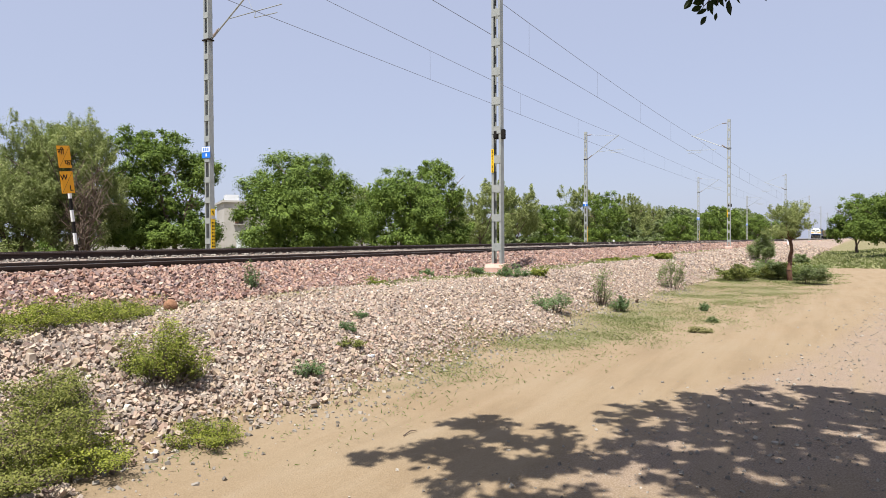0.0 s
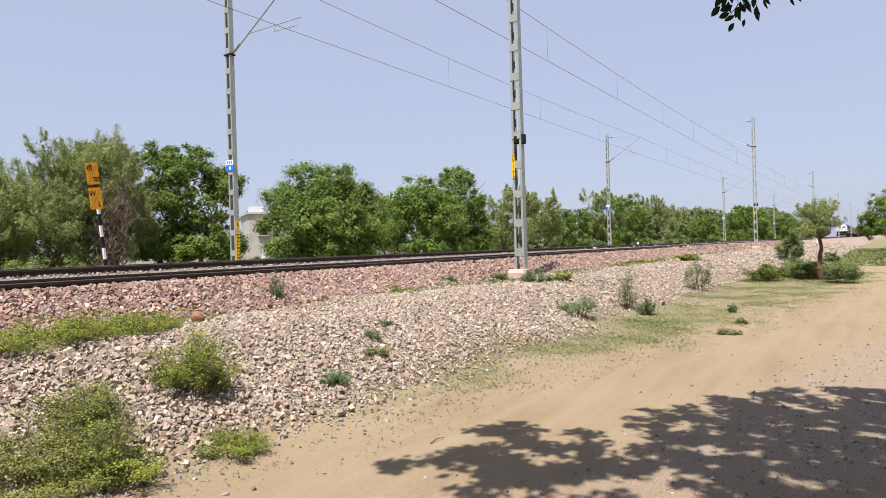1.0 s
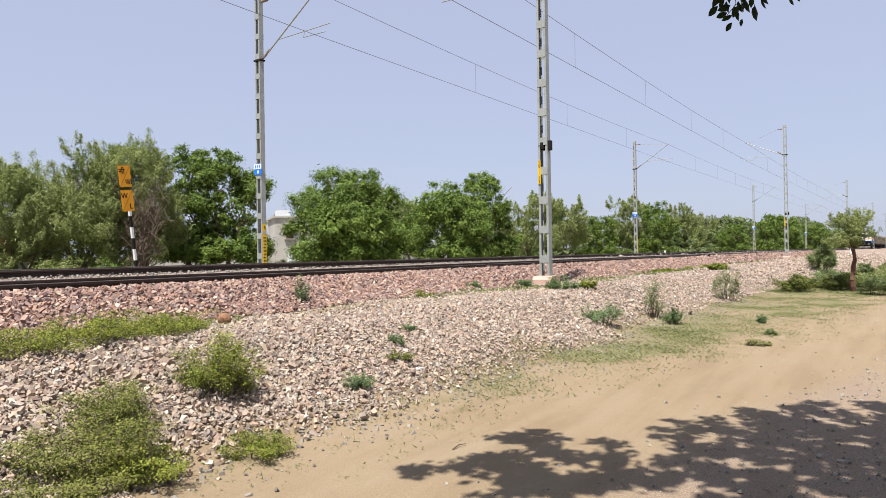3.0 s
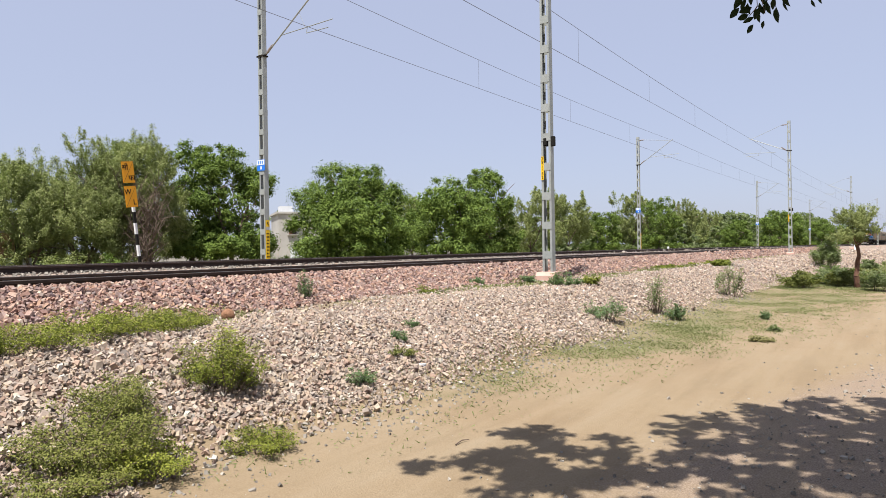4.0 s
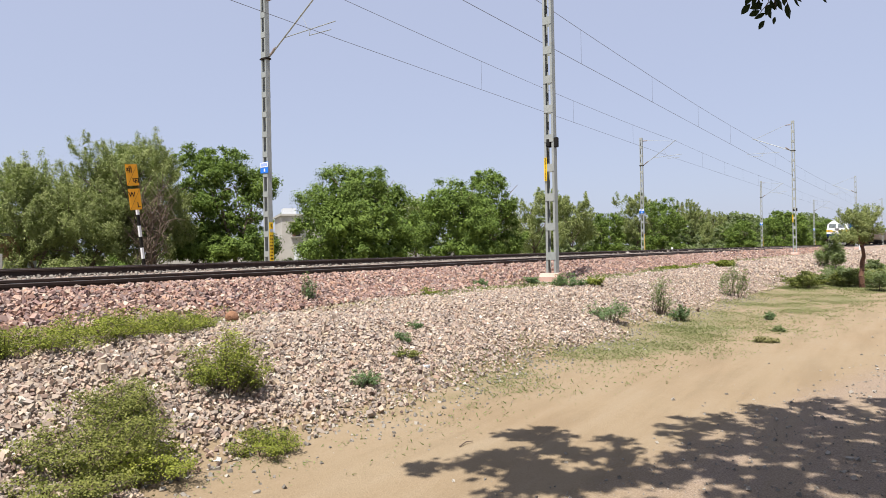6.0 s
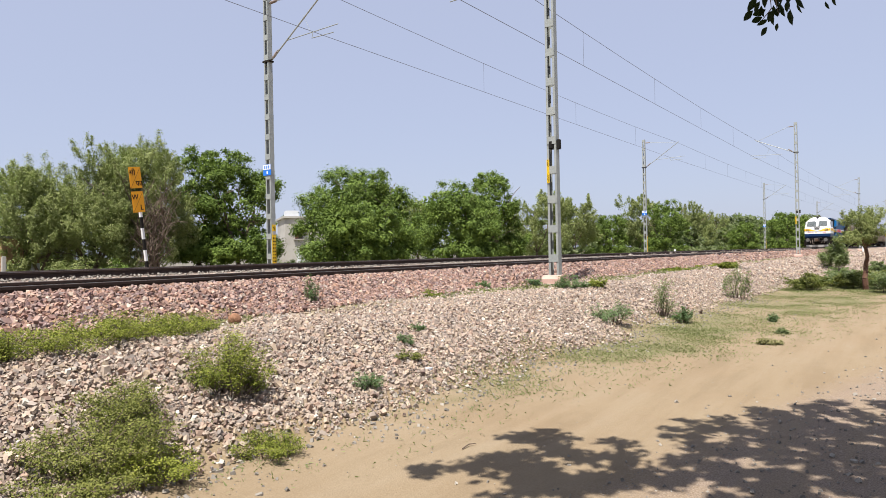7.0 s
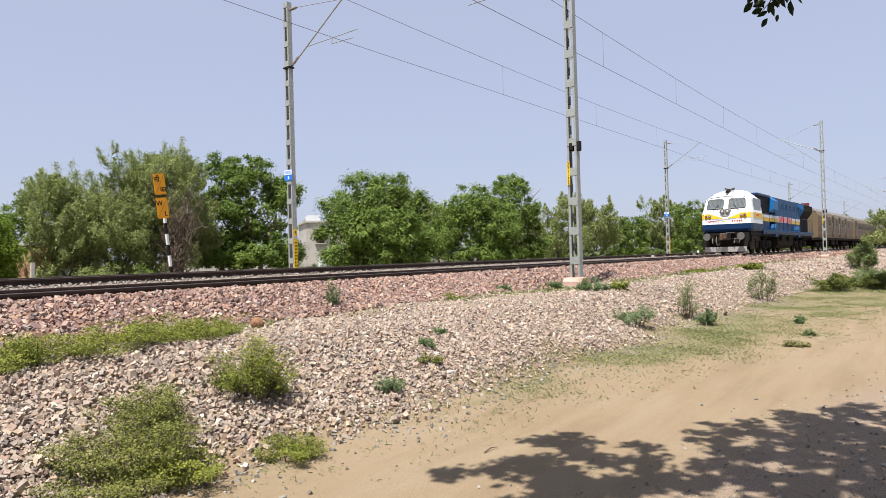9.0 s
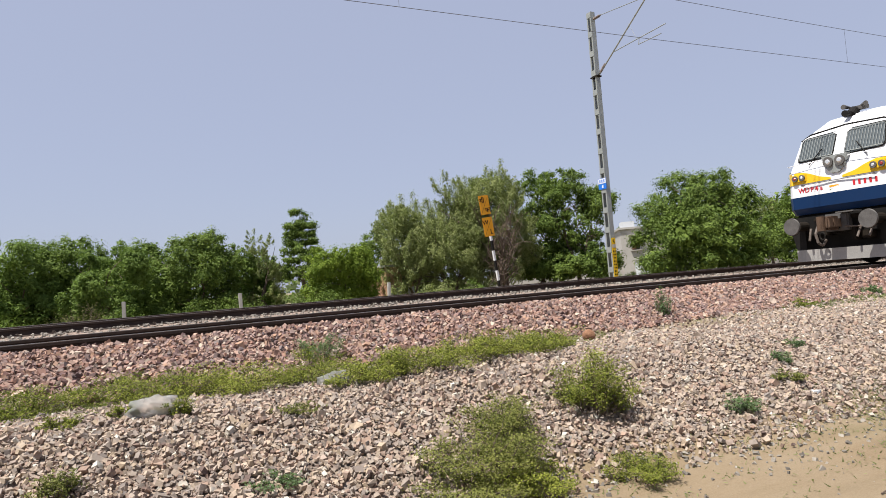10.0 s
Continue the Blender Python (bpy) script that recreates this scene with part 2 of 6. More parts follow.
# ---- mesh helpers ----
def part(name, bm, material, parent=None, label="", smooth=False):
    me = bpy.data.meshes.new(name)
    bm.to_mesh(me)
    bm.free()
    me.materials.append(material)
    if smooth:
        me.shade_smooth()
    ob = new(name, me)
    ob.parent = parent
    if label:
        tagged(ob, label)
    return ob


def raw(name, verts, faces, material, parent=None, label=""):
    me = bpy.data.meshes.new(name)
    me.from_pydata(verts, [], faces)
    me.materials.append(material)
    ob = new(name, me)
    ob.parent = parent
    if label:
        tagged(ob, label)
    return ob


def empty(name, m, label, category, group="", kind=""):
    ob = new(name)
    ob.matrix_world = m
    return tagged(ob, label, category, group, kind)


def box(bm, c, s, r=None, bevel=0.0):
    m = Matrix.Translation(c) @ (r.to_4x4() if r is not None else Matrix()) @ Matrix.Diagonal((*s, 1))
    g = bmesh.ops.create_cube(bm, size=1, matrix=m)
    if bevel:
        edges = {e for v in g["verts"] for e in v.link_edges}
        bmesh.ops.bevel(bm, geom=list(edges), offset=bevel, segments=2, affect="EDGES")
    return bm


def rod(bm, a, b, r0, r1=None, seg=8):
    a, b = Vector(a), Vector(b)
    d = b - a
    m = Matrix.Translation((a + b) / 2) @ d.to_track_quat("Z", "Y").to_matrix().to_4x4()
    bmesh.ops.create_cone(bm, cap_ends=True, segments=seg, radius1=r0, radius2=r0 if r1 is None else r1, depth=d.length, matrix=m)
    return bm


def slab(bm, outline, axis, lo, hi):
    """Extrudes a closed outline of 2D points along an axis (0, 1 or 2)."""
    def at(p, k):
        q = list(p)
        q.insert(axis, k)
        return q
    a = [bm.verts.new(at(p, lo)) for p in outline]
    b = [bm.verts.new(at(p, hi)) for p in outline]
    n = len(a)
    for i in range(n):
        bm.faces.new((a[i], a[(i + 1) % n], b[(i + 1) % n], b[i]))
    bm.faces.new(a[::-1])
    bm.faces.new(b)
    bmesh.ops.recalc_face_normals(bm, faces=bm.faces[:])
    return bm


def B():
    return bmesh.new()


def letters(name, text, size, m, material, parent, bold=0.0, gap=1.0):
    cu = bpy.data.curves.new(name, "FONT")
    cu.body, cu.size, cu.align_x, cu.align_y, cu.extrude, cu.offset = text, size, "CENTER", "CENTER", 0.003, bold
    cu.space_character = gap
    tmp = new(name, cu)
    me = bpy.data.meshes.new_from_object(tmp.evaluated_get(bpy.context.evaluated_depsgraph_get()))
    bpy.data.objects.remove(tmp)
    bpy.data.curves.remove(cu)
    me.materials.clear()
    me.materials.append(material)
    ob = new(name, me)
    ob.parent = parent
    ob.matrix_local = m
    return ob


# ---- the lie of the land ----
RAIL_TOP, FAR_UP = 1.267, 0.098
NEAR_RAIL, GAUGE, SPACING = 9.61, 1.74, 5.61


def off(x):
    """How far the line has swung sideways at x."""
    if x <= 0:
        return 0.0
    return -0.0002 * x * x if x < 90 else -1.62 - 0.036 * (x - 90)


def swing(x):
    return 0.0 if x <= 0 else (-0.0004 * x if x < 90 else -0.036)


PROFILE_Y = np.array([-60, 3.6, 4.3, 5.0, 5.9, 6.5, 7.7, 8.0, 9.15, 9.4, 11.7, 12.6, 14.0, 14.9, 17.4, 18.4, 19.8, 23, 60])
PROFILE_Z = np.array([0, 0, 0.04, 0.30, 0.60, 0.68, 0.69, 0.73, 1.10, 1.13, 1.10, 1.05, 1.10, 1.20, 1.21, 1.16, 0.75, 0.5, 0.4])
EDGE_X = np.array([-30, 0, 3, 5, 7, 9.8, 11.7, 14.2, 17.5, 21, 27.5, 36, 41, 46, 80, 200])
EDGE_Y = np.array([4.2, 4.0, 3.8, 3.3, 2.95, 2.1, 1.65, 1.15, 0.65, 0.05, -0.55, -0.9, -1.2, -6, -12, -30])


def smooth01(a, b, v):
    t = min(1.0, max(0.0, (v - a) / (b - a)))
    return t * t * (3 - 2 * t)


def noise2(x, y, s, seed=0.0):
    return noise.noise(Vector((x * s, y * s, seed)))


def bulge(x):
    """How far the heap spreads towards the sandy track."""
    return 0.45 * smooth01(20, 30, x) + 2.3 * smooth01(38, 47, x)


def land(x, y):
    """Height of the ground at a place."""
    v = y - off(x)
    if x > 18 and v < 6.2:
        v = min(6.2, v + bulge(x))
    z = float(np.interp(v, PROFILE_Y, PROFILE_Z))
    if 3.4 < v < 8.3:
        z += 0.10 * noise2(x, y, 0.45, 3.0) * min(1, (v - 3.4) / 1.5) * (1 if v < 7.6 else max(0, (8.3 - v) / 0.7))
        if x > 95:
            k = min(1, (x - 95) / 15)
            low = z * (0.55 + 0.35 * noise2(x, y, 0.12, 9.0))
            z = z * (1 - k) + low * k if v < 6.5 else z
    z += 0.018 * noise2(x, y, 0.9, 1.0) + 0.008 * noise2(x, y, 3.1, 2.0) if v < 8.4 else 0
    if x > 45 and v < 2:
        z += 0.3 * min(1, (x - 45) / 25) * min(1, (2 - v) / 3)
    return z


def spread(lo, hi, near_lo, near_hi, step):
    a = list(np.arange(near_lo, near_hi, step))
    out, x, d = [], near_lo, step
    while x > lo:
        d *= 1.22
        x -= d
        out.insert(0, max(x, lo))
    out2, x, d = [], a[-1], step
    while x < hi:
        d *= 1.22
        x += d
        out2.append(min(x, hi))
    return out + a + out2


def build_ground():
    xs = spread(-2500, 2500, -8, 42, 0.22)
    ys = spread(-2500, 2500, -5, 10.5, 0.16)
    verts, grit, grass, bed = [], [], [], []
    for x in xs:
        e = float(np.interp(x, EDGE_X, EDGE_Y))
        toe = heap_toe(x)
        for y in ys:
            v = y - off(x)
            verts.append((x, y, land(x, y)))
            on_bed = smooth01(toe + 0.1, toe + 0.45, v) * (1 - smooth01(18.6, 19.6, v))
            strip = smooth01(7.1, 7.35, v) * (1 - smooth01(7.85, 8.1, v)) * (0.6 if x > 2 else 0.9)
            verge = smooth01(e - 0.3, e + 1.5, y) * (1 - smooth01(toe, toe + 0.3, v))
            verge = verge * (0.26 + 0.24 * smooth01(5, 11, x) + 0.65 * noise2(x, y, 0.45, 8.0) + 0.3 * noise2(x, y, 1.7, 18.0))
            field = smooth01(40, 41.5, x) * (1 - smooth01(toe, toe + 0.3, v)) * 0.95
            beyond = smooth01(18.6, 20, v) * 0.75
            if x < 40:
                field = max(field, 0.45 * (1 - smooth01(-9, -7, y)))
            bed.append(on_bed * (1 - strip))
            grass.append(max(verge, strip, field, beyond))
            grit.append(0.75 * (1 - smooth01(e - 2.3, e - 1.1, y)) * smooth01(3.0, 5.5, x + 0.4 * y) * (1 - smooth01(30, 45, x)))
    nx, ny = len(xs), len(ys)
    faces = [(i * ny + j, (i + 1) * ny + j, (i + 1) * ny + j + 1, i * ny + j + 1) for i in range(nx - 1) for j in range(ny - 1)]
    ob = raw("ground", verts, faces, M_GROUND)
    ob.data.shade_smooth()
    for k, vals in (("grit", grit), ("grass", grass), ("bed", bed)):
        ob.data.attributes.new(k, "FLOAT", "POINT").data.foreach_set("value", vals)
    tagged(ob, "sandy unpaved track with gravel and dusty verge", "ground", kind="structure")


# ---- stones ----
def stone_shape(rng, flat=0.62):
    """Corners and faces of one broken stone, about one unit across."""
    bm = B()
    bmesh.ops.create_cube(bm, size=0.84)
    s = (rng.uniform(0.9, 1.4), rng.uniform(0.7, 1.0), flat * rng.uniform(0.8, 1.25))
    for v in bm.verts:
        k = [rng.uniform(0.5, 1.15) for _ in range(3)]
        v.co = Vector((v.co.x * s[0] * k[0], v.co.y * s[1] * k[1], v.co.z * s[2] * k[2]))
    bmesh.ops.triangulate(bm, faces=bm.faces[:])
    bm.verts.index_update()
    vs = np.array([v.co[:] for v in bm.verts])
    fs = np.array([[v.index for v in f.verts] for f in bm.faces])
    bm.free()
    return vs, fs


def chip_shape(rng):
    """A stone of eight faces, for the farther heaps."""
    c = np.array([(1, 0, 0), (-1, 0, 0), (0, 1, 0), (0, -1, 0), (0, 0, 1), (0, 0, -1)], float) * 0.62
    c *= np.array([rng.uniform(0.9, 1.25), rng.uniform(0.7, 1.0), rng.uniform(0.6, 0.85)])
    c += np.array([[rng.uniform(-0.24, 0.24) for _ in range(3)] for _ in range(6)])
    return c, np.array([(0, 2, 4), (2, 1, 4), (1, 3, 4), (3, 0, 4), (2, 0, 5), (1, 2, 5), (3, 1, 5), (0, 3, 5)])


STONES = [stone_shape(random.Random(100 + i)) for i in range(24)]
CHIPS = [chip_shape(random.Random(300 + i)) for i in range(24)]


def turns(rng, n):
    q = rng.normal(size=(n, 4))
    q[:, 1:3] *= 0.75
    q /= np.linalg.norm(q, axis=1)[:, None]
    w, x, y, z = q.T
    return np.stack([np.stack([1 - 2 * (y * y + z * z), 2 * (x * y - z * w), 2 * (x * z + y * w)], -1),
                     np.stack([2 * (x * y + z * w), 1 - 2 * (x * x + z * z), 2 * (y * z - x * w)], -1),
                     np.stack([2 * (x * z - y * w), 2 * (y * z + x * w), 1 - 2 * (x * x + y * y)], -1)], 1)


def pour(name, places, sizes, material, seed, label, category):
    """A heap of loose stones, too many to count."""
    rng = np.random.default_rng(seed)
    kind = rng.integers(0, len(STONES), len(places))
    vs, fs, base = [], [], 0
    kind += np.where(places[:, 0] > 13, len(STONES), 0)
    for k, (sv, sf) in enumerate(STONES + CHIPS):
        idx = np.nonzero(kind == k)[0]
        if not len(idx):
            continue
        m = turns(rng, len(idx))
        p = np.einsum("nij,vj->nvi", m, sv) * sizes[idx][:, None, None] + places[idx][:, None, :]
        vs.append(p.reshape(-1, 3))
        f = sf[None] + (np.arange(len(idx)) * len(sv))[:, None, None] + base
        fs.append(f.reshape(-1, 3))
        base += len(idx) * len(sv)
    vs, fs = np.concatenate(vs), np.concatenate(fs)
    me = bpy.data.meshes.new(name)
    me.vertices.add(len(vs))
    me.vertices.foreach_set("co", vs.ravel())
    me.loops.add(len(fs) * 3)
    me.loops.foreach_set("vertex_index", fs.ravel().astype(np.int32))
    me.polygons.add(len(fs))
    me.polygons.foreach_set("loop_start", (np.arange(len(fs)) * 3).astype(np.int32))
    me.update(calc_edges=True)
    me.shade_flat()
    me.materials.append(material)
    heap = empty(name, pose(0, 0, 0), label, category)
    rest = new("loose_stone", me)
    rest.parent = heap
    tagged(rest, "", "", "", "stuff")
    return heap


STONE_MESHES = {}


def single_stones(heap, places, sizes, material, seed):
    """The nearest stones of a heap, each a piece of its own."""
    rng = random.Random(seed)
    for (x, y, z), size in zip(places, sizes):
        k = rng.randrange(len(STONES))
        if (k, material.name) not in STONE_MESHES:
            me = bpy.data.meshes.new("stone")
            me.from_pydata(STONES[k][0].tolist(), [], STONES[k][1].tolist())
            me.shade_flat()
            me.materials.append(material)
            STONE_MESHES[k, material.name] = me
        ob = new("stone", STONE_MESHES[k, material.name])
        ob.parent = heap
        ob.matrix_local = pose(x, y, z, rng.uniform(-40, 40), rng.uniform(-40, 40), rng.uniform(0, 360)) @ Matrix.Scale(float(size), 4)


def strew(rng, n, x0, x1, v0, v1, lift=0.0, keep=None):
    x = rng.uniform(x0, x1, n)
    v = rng.uniform(v0, v1, n)
    out = []
    for a, b in zip(x, v):
        if keep and not keep(a, b):
            continue
        y = b + off(a)
        out.append((a, y, land(a, y) + lift * rng.uniform(0.2, 2.6)))
    return np.array(out)


def heap_toe(x):
    """Where the foot of the stone heap runs."""
    return 4.35 + 0.35 * noise2(x, 0, 0.5, 5.0) - (0.5 if x < 2.4 else 0) - 0.25 * smooth01(14, 22, x) - bulge(x)


def heap_keep(rng):
    def f(x, v):
        e = heap_toe(x)
        p = smooth01(e - 0.4, e + 0.5, v) ** 1.5 * (1 - smooth01(7.1, 7.45, v) * (0.80 if x > 3 else 0.93))
        p *= 1 - 0.35 * smooth01(0.15, 0.4, noise2(x, v, 0.7, 7.0))
        return rng.random() < p
    return f


def build_ballast():
    rng = np.random.default_rng(5)
    hk = heap_keep(rng)
    near = [strew(rng, 74000, -2.6, 12, 3.7, 7.9, 0.016, hk), strew(rng, 34000, 12, 28, 3.7, 7.9, 0.016, hk), strew(rng, 19000, 28, 66, 0.6, 7.9, 0.02, hk), strew(rng, 7000, 66, 112, 0.6, 7.9, 0.03, hk)]
    sizes = [rng.lognormal(0, 0.34, len(near[0])) * 0.036, rng.lognormal(0, 0.3, len(near[1])) * 0.044, rng.lognormal(0, 0.25, len(near[2])) * 0.085, rng.lognormal(0, 0.25, len(near[3])) * 0.15]
    heap = pour("ballast_heap", np.concatenate(near), np.concatenate(sizes), M_PALE, 11, "long heap of loose pale pinkish broken stone", "stone heap")
    some = strew(rng, 420, 1.4, 5.2, 4.3, 5.6, 0.022, hk)[:300]
    single_stones(heap, some, rng.lognormal(0, 0.3, len(some)) * 0.042, M_PALE1, 21)
    far = [strew(rng, 22000, -3, 14, 7.85, 9.5, 0.02), strew(rng, 13000, 14, 40, 7.85, 9.5, 0.02), strew(rng, 3500, 40, 110, 7.85, 9.5, 0.03)]
    sizes = [rng.lognormal(0, 0.25, len(far[0])) * 0.058, rng.lognormal(0, 0.25, len(far[1])) * 0.066, rng.lognormal(0, 0.2, len(far[2])) * 0.12]
    heap = pour("ballast_shoulder", np.concatenate(far), np.concatenate(sizes), M_RED, 12, "red-brown broken stone ballast shoulder beside the rails", "track ballast")
    some = strew(rng, 300, 1.0, 6.5, 8.0, 9.3, 0.035)
    single_stones(heap, some, rng.lognormal(0, 0.25, len(some)) * 0.064, M_RED1, 22)
    mid = [strew(rng, 14000, -4, 40, 11.6, 17.8, 0.010), strew(rng, 1500, 40, 120, 9.7, 17.8, 0.03)]
    sizes = [rng.lognormal(0, 0.2, len(mid[0])) * 0.055, rng.lognormal(0, 0.2, len(mid[1])) * 0.12]
    pour("ballast_bed", np.concatenate(mid), np.concatenate(sizes), M_GREY, 13, "grey broken stone ballast between the two tracks", "track ballast")


# ---- track ----
def sweep(outline, xs, y0, z0):
    n = len(outline)
    verts, faces = [], []
    for x in xs:
        for (a, b) in outline:
            verts.append((x, y0 + off(x) + a, z0 + b))
    for i in range(len(xs) - 1):
        for j in range(n):
            k = (j + 1) % n
            faces.append((i * n + j, (i + 1) * n + j, (i + 1) * n + k, i * n + k))
    faces.append(tuple(range(n)))
    faces.append(tuple(range((len(xs) - 1) * n, len(xs) * n))[::-1])
    return verts, faces


RAIL_SHAPE = [(-0.075, -0.172), (-0.075, -0.160), (-0.018, -0.142), (-0.009, -0.125), (-0.009, -0.055), (-0.035, -0.043), (-0.036, -0.008), (-0.028, 0),
              (0.028, 0), (0.036, -0.008), (0.035, -0.043), (0.009, -0.055), (0.009, -0.125), (0.018, -0.142), (0.075, -0.160), (0.075, -0.172)]


def clip_mesh():
    bm = B()
    pts = [(0.03, 0.0, 0.0), (0.03, -0.05, 0.01), (0.02, -0.085, 0.035), (-0.01, -0.095, 0.05), (-0.035, -0.07, 0.04), (-0.035, -0.02, 0.02), (-0.02, 0.02, 0.02)]
    for a, b in zip(pts, pts[1:]):
        rod(bm, a, b, 0.010, seg=5)
    me = bpy.data.meshes.new("rail_clip")
    bm.to_mesh(me)
    bm.free()
    me.materials.append(M_CLIP)
    return me


def build_track():
    xs = list(np.arange(-400, -20, 20)) + list(np.arange(-20, 120, 2.0)) + list(np.arange(120, 700, 12.0))
    clip = clip_mesh()
    for k, (y0, up, lab) in enumerate(((NEAR_RAIL, 0.0, "near track"), (NEAR_RAIL + SPACING, FAR_UP, "far track"))):
        track = empty("railway_track", pose(0, 0, 0), "broad gauge %s of dark rusty steel rails on concrete sleepers" % lab, "railway track", "tracks", "structure")
        for r in range(2):
            v, f = sweep(RAIL_SHAPE, xs, y0 + r * GAUGE, RAIL_TOP + up)
            rail = raw("rail", v, f, M_RAIL, track)
            v, f = sweep([(-0.020, 0.0005), (-0.020, 0.002), (0.022, 0.002), (0.022, 0.0005)], xs, y0 + r * GAUGE, RAIL_TOP + up)
            raw("running_surface", v, f, M_RAILTOP, rail, "polished running surface")
            if r == 0:
                for i in range(90):
                    x = -9 + 0.6 * i
                    c = new("rail_clip", clip)
                    c.parent = rail
                    c.matrix_local = pose(x, y0 + off(x) - 0.075, RAIL_TOP + up - 0.135, 0, 0, 6 * noise2(x, k, 3.0)) @ Matrix.Diagonal((0.8, 0.8, 0.55, 1))
        bm = B()
        slab(bm, [(-1.37, -0.2), (1.37, -0.2), (1.37, 0), (0.5, -0.03), (-0.5, -0.03), (-1.37, 0)], 0, -0.125, 0.125)
        me = bpy.data.meshes.new("sleeper")
        bm.to_mesh(me)
        bm.free()
        me.materials.append(M_CONC)
        for i in range(120):
            x = -9 + 0.6 * i
            c = new("sleeper", me)
            c.parent = track
            c.matrix_local = pose(x, y0 + GAUGE / 2 + off(x), RAIL_TOP + up - 0.174, 0, 0, math.degrees(swing(x)))


# ---- overhead line ----
def mast_parts(mast, height):
    """Two steel channels, one to each side of the line, laced by battens on the faces that look along it."""
    w0, w1, dpt, th = 0.29, 0.23, 0.19, 0.012
    for s in (-1, 1):
        bm = B()
        rings = []
        for z, w in ((0, w0), (height, w1)):
            o, f = s * w / 2, s * (w / 2 - 0.06)
            e = s * (w / 2 - th)
            d, q = dpt / 2, dpt / 2 - th
            rings.append([bm.verts.new((a, b, z)) for a, b in ((-d, f), (-d, o), (d, o), (d, f), (q, f), (q, e), (-q, e), (-q, f))])
        for i in range(8):
            j = (i + 1) % 8
            bm.faces.new((rings[0][i], rings[0][j], rings[1][j], rings[1][i]))
        bm.faces.new(rings[0])
        bm.faces.new(rings[1])
        bmesh.ops.recalc_face_normals(bm, faces=bm.faces[:])
        part("channel", bm, M_GALV, mast)
    n = 14
    for i in range(n):
        z = 0.55 + (height - 0.66) * i / (n - 1)
        w = w0 + (w1 - w0) * z / height
        for face in (-1, 1):
            bm = box(B(), (face * (dpt / 2 + 0.006), 0, z), (0.010, w - 0.01, 0.20))
            part("batten", bm, M_GALV, mast)


